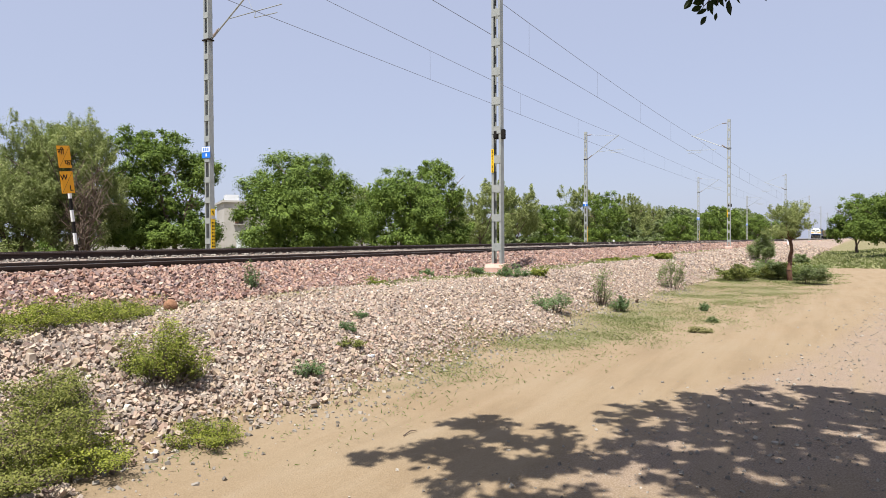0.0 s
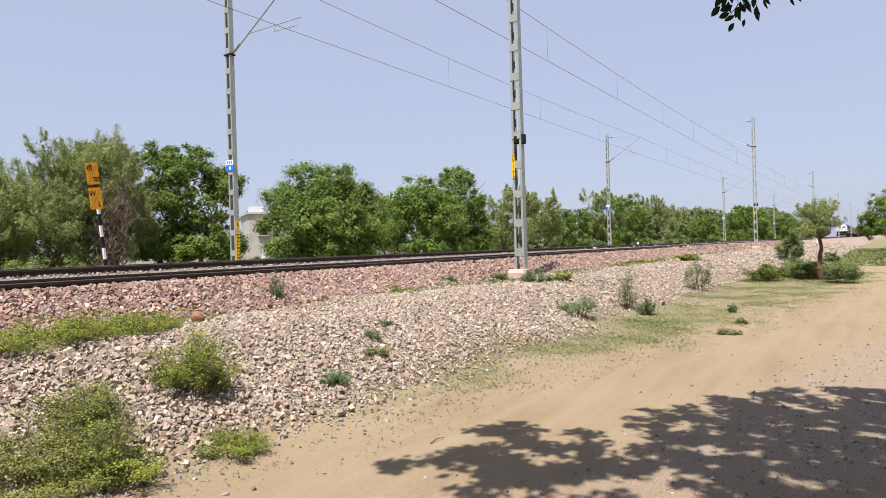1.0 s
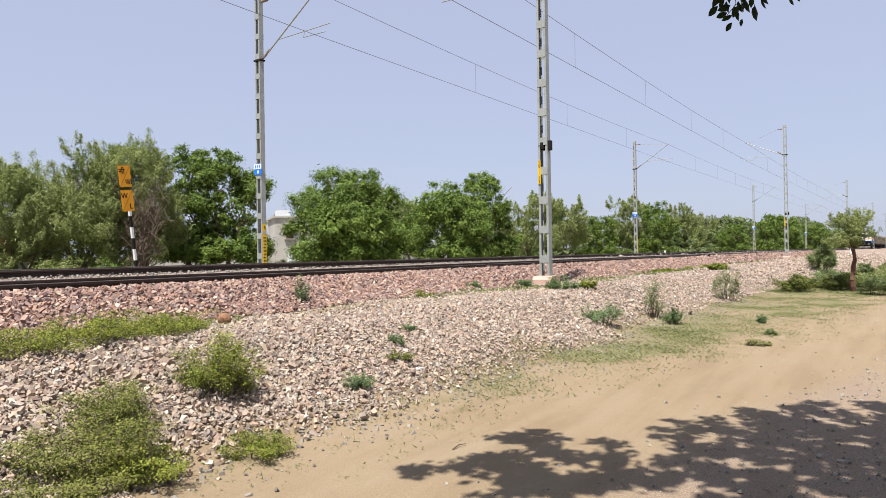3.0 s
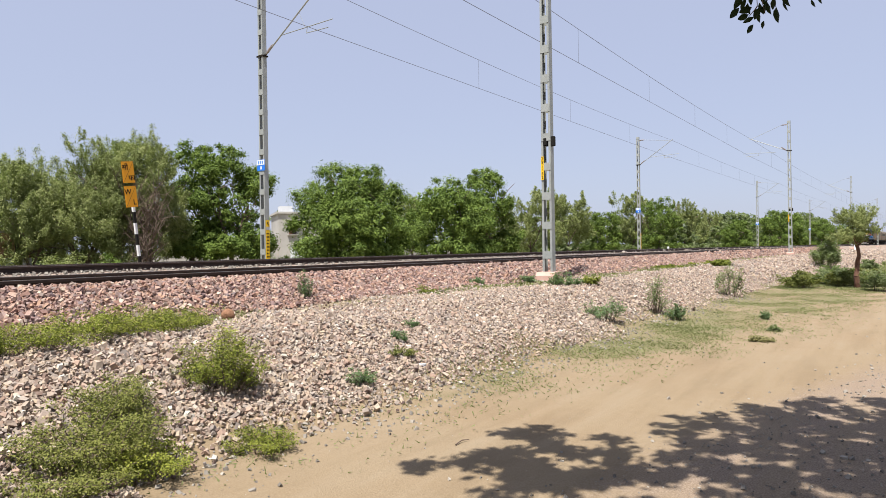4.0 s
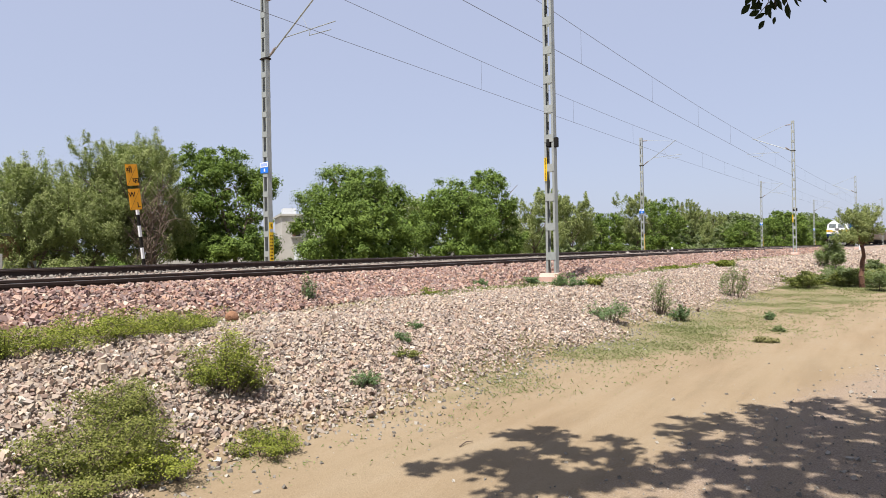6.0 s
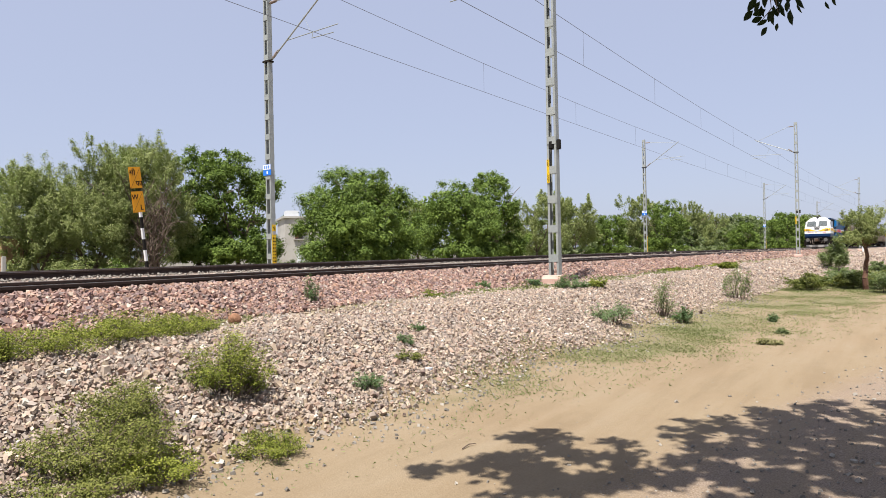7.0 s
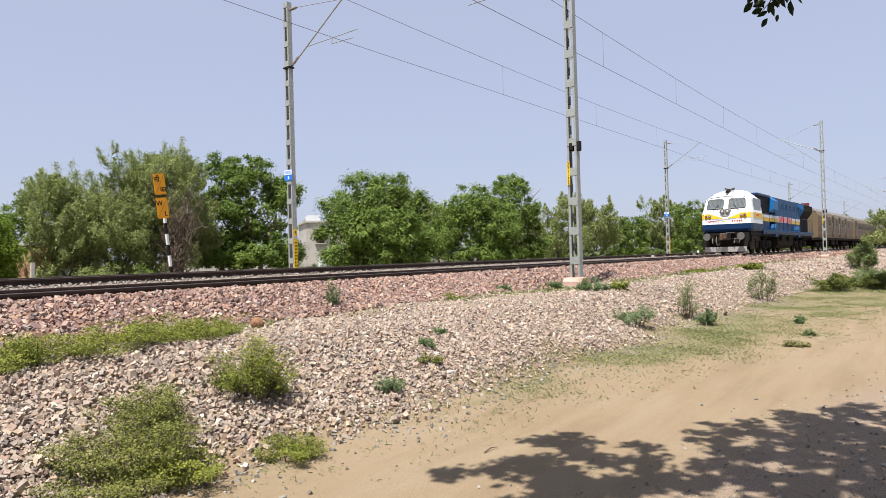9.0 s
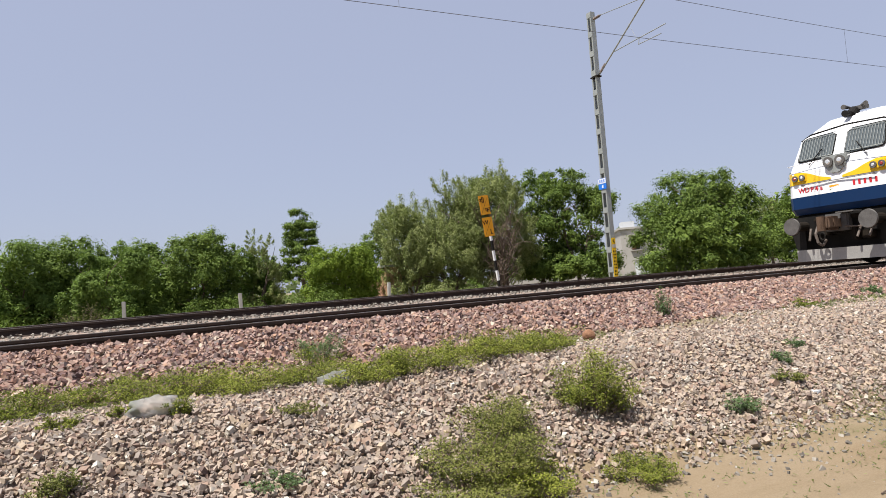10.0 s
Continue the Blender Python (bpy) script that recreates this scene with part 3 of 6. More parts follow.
def build_mast(x, y, base, top, sgn):
    yaw = math.degrees(swing(x))
    mast = empty("overhead_line_mast", pose(x, y, base, 0, 0, yaw), "galvanised laced steel mast holding the overhead wire", "mast", "overhead line masts")
    h = top - base
    mast_parts(mast, h)
    track = NEAR_RAIL + GAUGE / 2 + (SPACING if sgn > 0 else 0)
    out = (track + off(x)) - y          # to the middle of the track, in y
    d = 1 if out > 0 else -1
    reach = abs(out)
    zc = (9.10 if sgn > 0 else 8.98) - base    # contact wire
    zm = zc + 1.45
    zb, zs = h - 2.40, h - 0.30           # feet of the bracket and of the stay
    bm = rod(B(), (0, d * 0.2, zb), (0, d * (reach + 0.15), zm + 0.10), 0.026)
    part("bracket_tube", bm, M_GALV, mast)
    bm = rod(B(), (0, d * 0.55, zs), (0, d * reach, zm + 0.0), 0.014)
    part("stay_tube", bm, M_GALV, mast)
    for a, b in (((0, d * 0.14, zs), (0, d * 0.55, zs)), ((0, d * 0.25, zb + 0.05), (0, d * 0.58, zb + 0.30))):
        bm = B()
        a, b = Vector(a), Vector(b)
        rod(bm, a, b, 0.03)
        for i in range(5):
            p = a.lerp(b, 0.2 + 0.15 * i)
            rod(bm, p - (b - a) * 0.03, p + (b - a) * 0.03, 0.055, 0.045, 10)
        part("insulator", bm, M_INSUL, mast, "ribbed porcelain insulator")
    bm = rod(B(), (0, d * 1.0, zc + 0.20), (0.1, d * (reach + 0.6), zc + 0.30), 0.016)
    rod(bm, (0, d * 1.9, zc + 0.9), (0.05, d * 2.2, zc + 0.25), 0.006)
    part("register_arm", bm, M_GALV, mast)
    bm = rod(B(), (0.03, d * (reach - 0.6), zc + 0.04), (0.08, d * (reach + 0.4), zc + 0.05), 0.015)
    rod(bm, (0.03, d * (reach - 0.6), zc + 0.04), (0.05, d * (reach - 0.55), zc + 0.28), 0.012)
    part("steady_arm", bm, M_GALV, mast)
    bm = box(B(), (0, 0, zb - 0.03), (0.24, 0.36, 0.05))
    rod(bm, (0, 0, zb - 0.03), (0, d * 0.25, zb + 0.03), 0.03)
    part("clamp", bm, M_GRIME, mast)
    if sgn < 0:
        bm = B()
        slab(bm, [(-0.28, -0.5), (0.28, -0.5), (0.28, 0.0), (0.20, 0.10), (-0.20, 0.10), (-0.28, 0.0)], 1, -0.27, 0.27)
        part("foundation", bm, M_PINK, mast, "pinkish concrete foundation block")
        bm = box(B(), (0, 0, -0.19), (0.66, 0.62, 0.14), None, 0.02)
        part("footing", bm, M_CONC, mast)
        bm = box(B(), (-0.02, 0.02, 3.55), (0.20, 0.12, 0.22), None, 0.02)
        box(bm, (-0.02, -0.18, 3.55), (0.10, 0.10, 0.26), None, 0.012)
        part("junction_box", bm, M_BLACK, mast, "black cast junction box")
        plate = part("number_strip", box(B(), (-0.112, 0.10, 2.85), (0.012, 0.075, 0.62)), M_YELLOW, mast, "narrow yellow strip with black marks")
        for i, ch in enumerate("251/52"):
            letters("digit", ch, 0.115, pose(-0.119, 0.10, 3.10 - 0.10 * i, 90, 0, -90), M_BLACK, plate)
    else:
        plate = part("number_plate", box(B(), (-0.12, 0.02, 3.70), (0.012, 0.42, 0.40)), M_BLUESIGN, mast, "small blue and white enamel plate")
        part("white_field", box(B(), (-0.128, 0.02, 3.80), (0.006, 0.40, 0.18)), M_WHITE, plate)
        for i in range(3):
            part("mark", box(B(), (-0.133, 0.13 - 0.11 * i, 3.80), (0.005, 0.055, 0.11)), M_BLUESIGN, plate)
        part("mark", box(B(), (-0.129, 0.0, 3.60), (0.006, 0.07, 0.11)), M_WHITE, plate)
        plate = part("warning_plate", box(B(), (0.0, -0.158, 0.85), (0.17, 0.012, 1.7)), M_YELLOW, mast, "tall yellow warning plate with rows of black marks")
        for i in range(9):
            for j in range(2):
                part("mark", box(B(), (-0.035 + 0.07 * j, -0.166, 0.25 + 0.12 * i), (0.035 + 0.01 * ((i * 7 + j) % 3), 0.006, 0.05)), M_BLACK, plate)
        part("grey_field", box(B(), (0.0, -0.166, 1.40), (0.16, 0.006, 0.12)), M_CONC, plate)
        bm = rod(B(), (0.04, -0.167, 1.52), (-0.03, -0.167, 1.60), 0.014, seg=5)
        rod(bm, (-0.03, -0.167, 1.60), (0.02, -0.167, 1.63), 0.014, seg=5)
        part("bolt_mark", bm, M_BLACK, plate)
    return Vector((x, y + d * reach, base + zc)), Vector((x, y + d * reach, base + zm + 0.05))


def wire(name, pts, r, parent):
    """One continuous thin tube."""
    bm = B()
    rings = []
    for i, p in enumerate(pts):
        d = (pts[min(i + 1, len(pts) - 1)] - pts[max(i - 1, 0)]).normalized()
        u = d.cross(Vector((0.3, 0.9, 0.31))).normalized()
        v = d.cross(u)
        rings.append([bm.verts.new(p + u * r * math.cos(a) + v * r * math.sin(a)) for a in (0, 1.257, 2.513, 3.770, 5.027)])
    for a, b in zip(rings, rings[1:]):
        for i in range(5):
            bm.faces.new((a[i], a[(i + 1) % 5], b[(i + 1) % 5], b[i]))
    return part(name, bm, M_WIRE, parent)


NEAR_MASTS = [(-40.0, 7.6), (16.0, 7.55), (60.1, 6.88), (115.4, 5.06), (177.8, 2.82), (240, 0.6), (302, -1.6)]
FAR_MASTS = [(-38.0, 18.95), (16.1, 18.9), (57.1, 18.3), (107.8, 16.69), (161.7, 14.75), (212.1, 12.93), (265, 11.0), (320, 9.0)]


def build_line():
    for sgn, masts, lab in ((-1, NEAR_MASTS, "over the near track"), (1, FAR_MASTS, "over the far track")):
        ends = []
        for x, y in masts:
            base = 0.86 if sgn < 0 else 1.05
            top = 11.65 if sgn < 0 else 11.15
            ends.append(build_mast(x, y, base, top, sgn))
        cat = empty("overhead_wire", pose(0, 0, 0), "thin dark contact and messenger wires %s" % lab, "overhead wire", "overhead wires")
        for (c0, m0), (c1, m1) in zip(ends, ends[1:]):
            n = 10
            msg = [m0.lerp(m1, i / n) - Vector((0, 0, 4 * 0.22 * (i / n) * (1 - i / n))) for i in range(n + 1)]
            wire("messenger_wire", msg, 0.009, cat)
            wire("contact_wire", [c0, c1], 0.009, cat)
            drops = max(3, round((c1 - c0).length / 9.2))
            for i in range(1, drops):
                k = i / drops
                a = m0.lerp(m1, k) - Vector((0, 0, 4 * 0.22 * k * (1 - k)))
                wire("dropper", [a, c0.lerp(c1, k)], 0.005, cat)


# ---- plants ----
def leaf_cloud(name, centres, normals, sizes, material, parent, seed, aspect=0.45, droop=0.3, bend=0.25, pointed=False, stray=0.75):
    """Many small folded leaves, each two quads, at the places given."""
    rng = np.random.default_rng(seed)
    n = len(centres)
    up = normals + rng.normal(size=(n, 3)) * stray
    up /= np.linalg.norm(up, axis=1)[:, None]
    t = rng.normal(size=(n, 3))
    t[:, 2] -= droop
    t -= up * np.sum(t * up, axis=1)[:, None]
    t /= np.linalg.norm(t, axis=1)[:, None]
    s = np.cross(up, t)
    L = sizes[:, None]
    w = L * aspect
    root, tip = centres - t * L * 0.5, centres + t * L * 0.5
    mid = centres - up * L * bend * 0.3
    a, b = mid + s * w * 0.5 + up * L * bend * 0.3, mid - s * w * 0.5 + up * L * bend * 0.3
    if pointed:
        vs = np.stack([root + s * w * 0.35, tip, root - s * w * 0.65], 1).reshape(-1, 3)
        fs = np.arange(n)[:, None] * 3 + np.array([[0, 1, 2]])
    else:
        vs = np.stack([root, a, tip, b], 1).reshape(-1, 3)
        i = np.arange(n)[:, None] * 4
        fs = np.concatenate([i + np.array([[0, 1, 2]]), i + np.array([[0, 2, 3]])])
    me = bpy.data.meshes.new(name)
    me.vertices.add(len(vs))
    me.vertices.foreach_set("co", vs.ravel())
    me.loops.add(len(fs) * 3)
    me.loops.foreach_set("vertex_index", fs.ravel().astype(np.int32))
    me.polygons.add(len(fs))
    me.polygons.foreach_set("loop_start", (np.arange(len(fs)) * 3).astype(np.int32))
    me.update(calc_edges=True)
    me.shade_flat()
    me.materials.append(material)
    ob = new(name, me)
    ob.parent = parent
    return ob


def limb(bm, a, b, r0, r1, rng, k=3):
    """A crooked, tapering branch."""
    a, b = Vector(a), Vector(b)
    pts = [a.lerp(b, i / k) + (Vector((rng.uniform(-1, 1), rng.uniform(-1, 1), rng.uniform(-0.5, 0.8))) * (b - a).length * 0.07 if 0 < i < k else Vector()) for i in range(k + 1)]
    for i in range(k):
        rod(bm, pts[i], pts[i + 1], r0 + (r1 - r0) * i / k, r0 + (r1 - r0) * (i + 1) / k, 6 if r0 > 0.02 else 3)
    return pts


def crown_points(rng, lobes, per, fill=0.25):
    """Places and outward directions on the shells of lobes (x, y, z, rx, rz), in clumps."""
    cs, ns = [], []
    for (x, y, z, r, rz) in lobes:
        n = max(20, int(per * r * r))
        nc = max(6, n // 26)
        d = rng.normal(size=(nc, 3))
        d /= np.linalg.norm(d, axis=1)[:, None]
        d[:, 2] = np.abs(d[:, 2]) * np.where(rng.random(nc) < 0.72, 1, -1)
        rad = np.where(rng.random(nc) < fill, rng.uniform(0.3, 0.8, nc), rng.uniform(0.82, 1.1, nc))
        cc = d * rad[:, None]
        idx = rng.integers(0, nc, n)
        p = cc[idx] * np.array([r, r, rz]) + rng.normal(size=(n, 3)) * np.array([0.17, 0.17, 0.12]) * max(0.35, r * 0.55)
        cs.append(p + np.array([x, y, z]))
        ns.append(d[idx] * 0.8 + np.array([0, 0, 0.6]))
    return np.concatenate(cs), np.concatenate(ns)


def crown_clumps(rng, lobes, clumps, each, size, squash=0.8, wisp=0.0):
    """Places and directions of leaves in small puffs spread over the outside of a crown made of lobes (x, y, z, r, rz)."""
    L = np.array(lobes)
    w = L[:, 3] ** 2
    cs, ns = [], []
    made = tries = 0
    while made < clumps and tries < clumps * 12:
        tries += 1
        k = rng.choice(len(L), p=w / w.sum())
        d = rng.normal(size=3)
        d /= np.linalg.norm(d)
        if d[2] < -0.35 and rng.random() < 0.6:
            continue
        c = L[k, :3] + d * np.array([L[k, 3], L[k, 3], L[k, 4]]) * rng.uniform(0.72, 1.04)
        q = np.linalg.norm((c - L[:, :3]) / np.stack([L[:, 3], L[:, 3], L[:, 4]], 1), axis=1)
        q[k] = 9
        if q.min() < 0.62 and rng.random() < 0.85:
            continue
        made += 1
        r = size * rng.uniform(0.65, 1.35)
        n = int(each * rng.uniform(0.7, 1.3))
        o = rng.normal(size=(n, 3))
        o /= np.linalg.norm(o, axis=1)[:, None]
        o *= np.minimum(np.abs(rng.normal(size=(n, 1))) * 0.7, 1.15)
        if wisp:
            a = d + np.array([0, 0, 1.1])
            a /= np.linalg.norm(a)
            k = rng.uniform(-0.25, 1.0, (n, 1))
            cs.append(c + a * k * r * wisp + o * r * (1.0 - 0.65 * np.abs(k)))
        else:
            cs.append(c + o * np.array([r, r, r * squash]))
        ns.append(o * 0.9 + d * 0.3 + np.array([0, 0, 0.45]))
    return np.concatenate(cs), np.concatenate(ns)


def build_tree(kind, x, y, width, top, seed, label, rich=1.0):
    rng = random.Random(seed)
    nr = np.random.default_rng(seed)
    z0 = land(x, y) - 0.05
    h = top - z0
    tree = empty("tree", pose(x, y, z0), label, "tree", "trees along the line")
    R = width / 2 * 1.06
    bm = B()
    lobes = []
    stems = {"neem": 4, "feather": 4, "bare": 6, "thin": 1, "pagoda": 1, "thorn": 3, "green": 4, "lime": 3}[kind]
    low = {"neem": 0.13, "feather": 0.10, "bare": 0.05, "thin": 0.35, "pagoda": 0.35, "thorn": 0.56, "green": 0.1, "lime": 0.15}[kind]
    fork = Vector((0, 0, h * low))
    if kind == "thorn":         # a kinked, lopped trunk
        knees = [Vector(q) * h for q in ((0, 0, 0), (-0.03, 0.01, 0.16), (0.025, 0, 0.30), (0.0, -0.02, 0.42))] + [fork]
        for q, (a, b) in enumerate(zip(knees, knees[1:])):
            limb(bm, a, b, 0.10 - 0.012 * q, 0.092 - 0.012 * q, rng, 2)
            rod(bm, b - Vector((0, 0, 0.05)), b + Vector((0.10 * (-1) ** q, 0.04, 0.03)), 0.05, 0.03, 6)
    elif kind != "bare":
        limb(bm, (0, 0, 0), fork, (0.03 if kind != "thorn" else 0.034) * h ** 0.9 + 0.02, 0.02 * h ** 0.9 + 0.015, rng)
    for i in range(stems):
        a = 2 * math.pi * (i + rng.random() * 0.6) / stems
        e = Vector((math.cos(a) * R * 0.45, math.sin(a) * R * 0.45, h * rng.uniform(0.5, 0.68)))
        pts = limb(bm, fork if kind != "bare" else (rng.uniform(-0.3, 0.3), rng.uniform(-0.3, 0.3), 0), e, 0.014 * h ** 0.9, 0.005 * h, rng, 4)
        for j in range(5 if kind != "bare" else 14):
            s = pts[rng.randrange(1, len(pts))]
            b = rng.uniform(0, 2 * math.pi)
            q = s + Vector((math.cos(b) * R * rng.uniform(0.3, 0.6), math.sin(b) * R * rng.uniform(0.3, 0.6), h * rng.uniform(0.02, 0.26)))
            limb(bm, s, q, 0.005 * h, 0.002 * h, rng)
            if kind == "bare":
                for _ in range(6):
                    c = rng.uniform(0, 2 * math.pi)
                    limb(bm, q, q + Vector((math.cos(c) * R * 0.3, math.sin(c) * R * 0.3, h * rng.uniform(-0.1, 0.16))), 0.010, 0.004, rng, 2)
    part("trunk", bm, M_DEADWOOD if kind == "bare" else M_REDBARK if kind == "thorn" else M_BARK, tree)
    if kind == "bare":
        return tree

    clear = 0.13 * h if kind == "neem" and 15 < x < 25 else 0.24 * h if y < 0 else 0.25   # stems show under some crowns

    def lobe(a, rr, zz, lr, lz):
        z = min(h * zz, h - lz)
        lobes.append((math.cos(a) * rr, math.sin(a) * rr, max(z, lz * 0.9 + clear), lr, lz))
    if kind == "neem":
        lobe(0, 0, 0.52, R * 0.72, h * 0.38)
        for i in range(14):
            zz = rng.uniform(0.10, 0.80)
            k = 1 - 0.75 * max(0, zz - 0.5)
            lr = R * rng.uniform(0.28, 0.46)
            lobe(2.4 * i + rng.random(), (R - lr) * k * rng.uniform(0.85, 1.05), zz, lr, lr * rng.uniform(0.7, 0.95))
        lobe(rng.random() * 6, R * 0.15, 1.0, R * 0.46, R * 0.34)
        for i in range(7):
            lr = R * rng.uniform(0.26, 0.36)
            lobe(0.9 * i + rng.random() * 0.5, (R - lr) * rng.uniform(0.7, 0.95), 0.12, lr, lr * 0.75)
        m, size, squash, L, asp, droop = M_NEEM, R * 0.125, 0.8, R * 0.056, 0.38, 0.5
    elif kind in ("feather", "thin", "green", "lime"):
        lobe(0, 0, 0.42, R * 0.66, h * 0.36)
        for i in range(15):
            zz = rng.uniform(0.12, 0.92)
            k = 1 - 0.8 * max(0, zz - 0.55)
            lr = R * rng.uniform(0.18, 0.36)
            lobe(2.4 * i + rng.random(), (R - lr) * k * rng.uniform(0.75, 1.08), zz, lr, lr * rng.uniform(0.9, 1.5))
        m, size, squash, L, asp, droop = M_FEATHER, R * 0.13, 1.5, R * 0.075, 0.2, 1.0
        if kind == "thin":
            rich *= 0.25
        if kind in ("green", "lime"):
            m, squash, droop, asp = (M_GREEN if kind == "green" else M_LIME), 0.9, 0.5, 0.4
    elif kind == "pagoda":
        for i in range(9):
            zz = 0.38 + 0.60 * i / 8
            for j in range(5 if i < 7 else 1):
                lobe(1.257 * j + i, R * (0.72 - 0.5 * i / 8), zz, R * 0.30, R * 0.16)
        m, size, squash, L, asp, droop = M_NEEM, R * 0.18, 0.6, R * 0.16, 0.35, 0.7
    else:
        for i in range(30):
            zz = rng.uniform(0.62, 1.0)
            lobe(2.4 * i, R * rng.uniform(0.05, 1.0) * (1.15 - 0.45 * zz), zz, R * rng.uniform(0.14, 0.30), R * rng.uniform(0.12, 0.22))
        m, size, squash, L, asp, droop = M_FEATHER, R * 0.15, 0.9, R * 0.075, 0.22, 0.4
    wisp = 1.7 if m is M_FEATHER else 0.0
    fine = min(L, max(0.085, (0.0034 if x < 70 else 0.0042) * math.hypot(x, y)))      # leaf length: finer on the nearer trees
    clumps = int((300 if wisp else 210) * min(1.25, rich + 0.25))
    cover = 0.9 if kind == "thin" else 1.5 if kind == "thorn" else 1.75 if wisp else 2.3
    each = int(min(620, cover * 4 * math.pi * R * (R + h * 0.4) / 2 / (0.34 * fine * fine * (asp / 0.5)) / clumps))
    c, nn = crown_clumps(nr, lobes, clumps, max(40, each), size, squash, wisp)
    sizes = nr.uniform(0.6, 1.35, len(c)) * fine
    if kind not in ("thin", "thorn"):       # wide filler leaves added inside the crown to block light and sky
        big = np.array(lobes)
        n_in = int((4600 if not wisp else 3000) * min(1.0, rich + 0.2))
        k = nr.choice(len(big), n_in, p=big[:, 3] ** 2 / np.sum(big[:, 3] ** 2))
        d = nr.normal(size=(n_in, 3))
        d *= (nr.random(n_in) ** 0.4 * 0.70 / np.linalg.norm(d, axis=1))[:, None]
        c = np.concatenate([c, big[k, :3] + d * np.stack([big[k, 3], big[k, 3], big[k, 4]], 1)])
        nn = np.concatenate([nn, d + np.array([0, 0, 0.3])])
        sizes = np.concatenate([sizes, nr.uniform(0.7, 1.3, n_in) * R * 0.085])
    leaf_cloud("crown", c, nn, sizes, m, tree, seed + 1, asp * 1.35, droop, 0.25, True, 0.42)
    return tree


def build_bush(name, x, y, w, h, material, seed, label, leaf=0.05, n=1400, stems=14, category="bush", group="weeds on the stones", upright=0.5):
    rng = random.Random(seed)
    nr = np.random.default_rng(seed)
    z0 = land(x, y) - 0.02
    bush = empty(name, pose(x, y, z0), label, category, group)
    bm = B()
    tips = []
    for i in range(stems):
        a = rng.uniform(0, 2 * math.pi)
        r = w / 2 * math.sqrt(rng.random())
        hh = h * (1 - 0.55 * (2 * r / w) ** 2) * rng.uniform(0.65, 1.1)
        e = Vector((math.cos(a) * r, math.sin(a) * r, max(0.04, hh)))
        s = Vector((e.x * (1 - upright), e.y * (1 - upright), 0.0))
        pts = limb(bm, s, e, 0.006 + 0.004 * h, 0.002, rng)
        tips.append(pts)
        for j in range(3):
            p = pts[rng.randrange(1, len(pts))]
            q = p + Vector((rng.uniform(-1, 1) * w * 0.16, rng.uniform(-1, 1) * w * 0.16, rng.uniform(0.0, 0.3) * h))
            tips.append(limb(bm, p, q, 0.003, 0.0015, rng))
    tagged(part("stem", bm, M_DEADWOOD, bush), "", "", "", "stuff")
    near = x < 6 and y < 10
    n = int(n * (3.0 if near else 2.2))
    idx = nr.integers(0, len(tips), n)
    u = nr.random(n) ** 0.7
    c = np.zeros((n, 3))
    for i in range(n):
        pts = tips[idx[i]]
        f = 0.25 * len(pts) + u[i] * 0.75 * (len(pts) - 1)
        k = min(int(f), len(pts) - 2)
        c[i] = pts[k].lerp(pts[k + 1], min(1.0, f - k))
    c += nr.normal(size=(n, 3)) * np.array([0.05 * w, 0.05 * w, 0.06 * h])
    c[:, 2] = np.maximum(c[:, 2], 0.015)
    nn = np.tile(np.array([[0, 0, 1.0]]), (n, 1)) + c / max(w, 0.1) * 0.8
    leaf_cloud("leaves", c, nn, nr.uniform(0.6, 1.3, n) * leaf * (0.56 if near else 0.7), material, bush, seed + 3, 0.5, 0.1, 0.25, not near)
    return bush


def build_grass():
    """Short dry turf on the verge and among the stones."""
    rng = np.random.default_rng(41)
    pts = []
    for x0, x1, n in ((2, 14, 80000), (14, 34, 80000), (34, 90, 30000)):
        for a, b in zip(rng.uniform(x0, x1, n), rng.uniform(-14 if x0 > 30 else -3, 5.4, n)):
            v = b - off(a)
            e = float(np.interp(a, EDGE_X, EDGE_Y))
            toe = heap_toe(a)
            k = smooth01(e - 0.5, e + 1.5, b) * (1 - smooth01(toe + 0.1, toe + 0.8, v)) * (0.70 + 0.30 * smooth01(4, 12, a))
            if a > 40.5 and v < toe:
                k = 0.9
            k *= 0.15 + 0.85 * smooth01(-0.35, 0.5, noise2(a, b, 0.8, 4.0) + 0.5 * noise2(a, b, 2.9, 14.0))
            if rng.random() < k:
                pts.append((a, b, land(a, b), 0.30 if a > 40.5 and v < toe else 0.06 if a > 26 else 0.036))
    for a, v in zip(rng.uniform(-2, 60, 26000), rng.uniform(6.9, 8.15, 26000)):
        b = v + off(a)
        if rng.random() < 0.7 * smooth01(-0.25, 0.25, noise2(a, b, 0.6, 6.0)):
            pts.append((a, b, land(a, b) + 0.015, 0.055 if a < 12 else 0.085))
    p = np.array(pts)
    rep = 3
    c = np.repeat(p[:, :3], rep, 0) + rng.normal(size=(len(p) * rep, 3)) * np.array([0.05, 0.05, 0.008]) + np.array([0, 0, 0.012])
    s = np.repeat(p[:, 3], rep) * rng.uniform(0.6, 1.5, len(c))
    ob = leaf_cloud("grass", c, np.tile(np.array([[0.2, 0.1, 0.7]]), (len(c), 1)), s, M_TURF, None, 43, 0.3, -0.6, 0.25, True)
    tagged(ob, "thin short green and dry grass on sandy soil", "grass", kind="stuff")


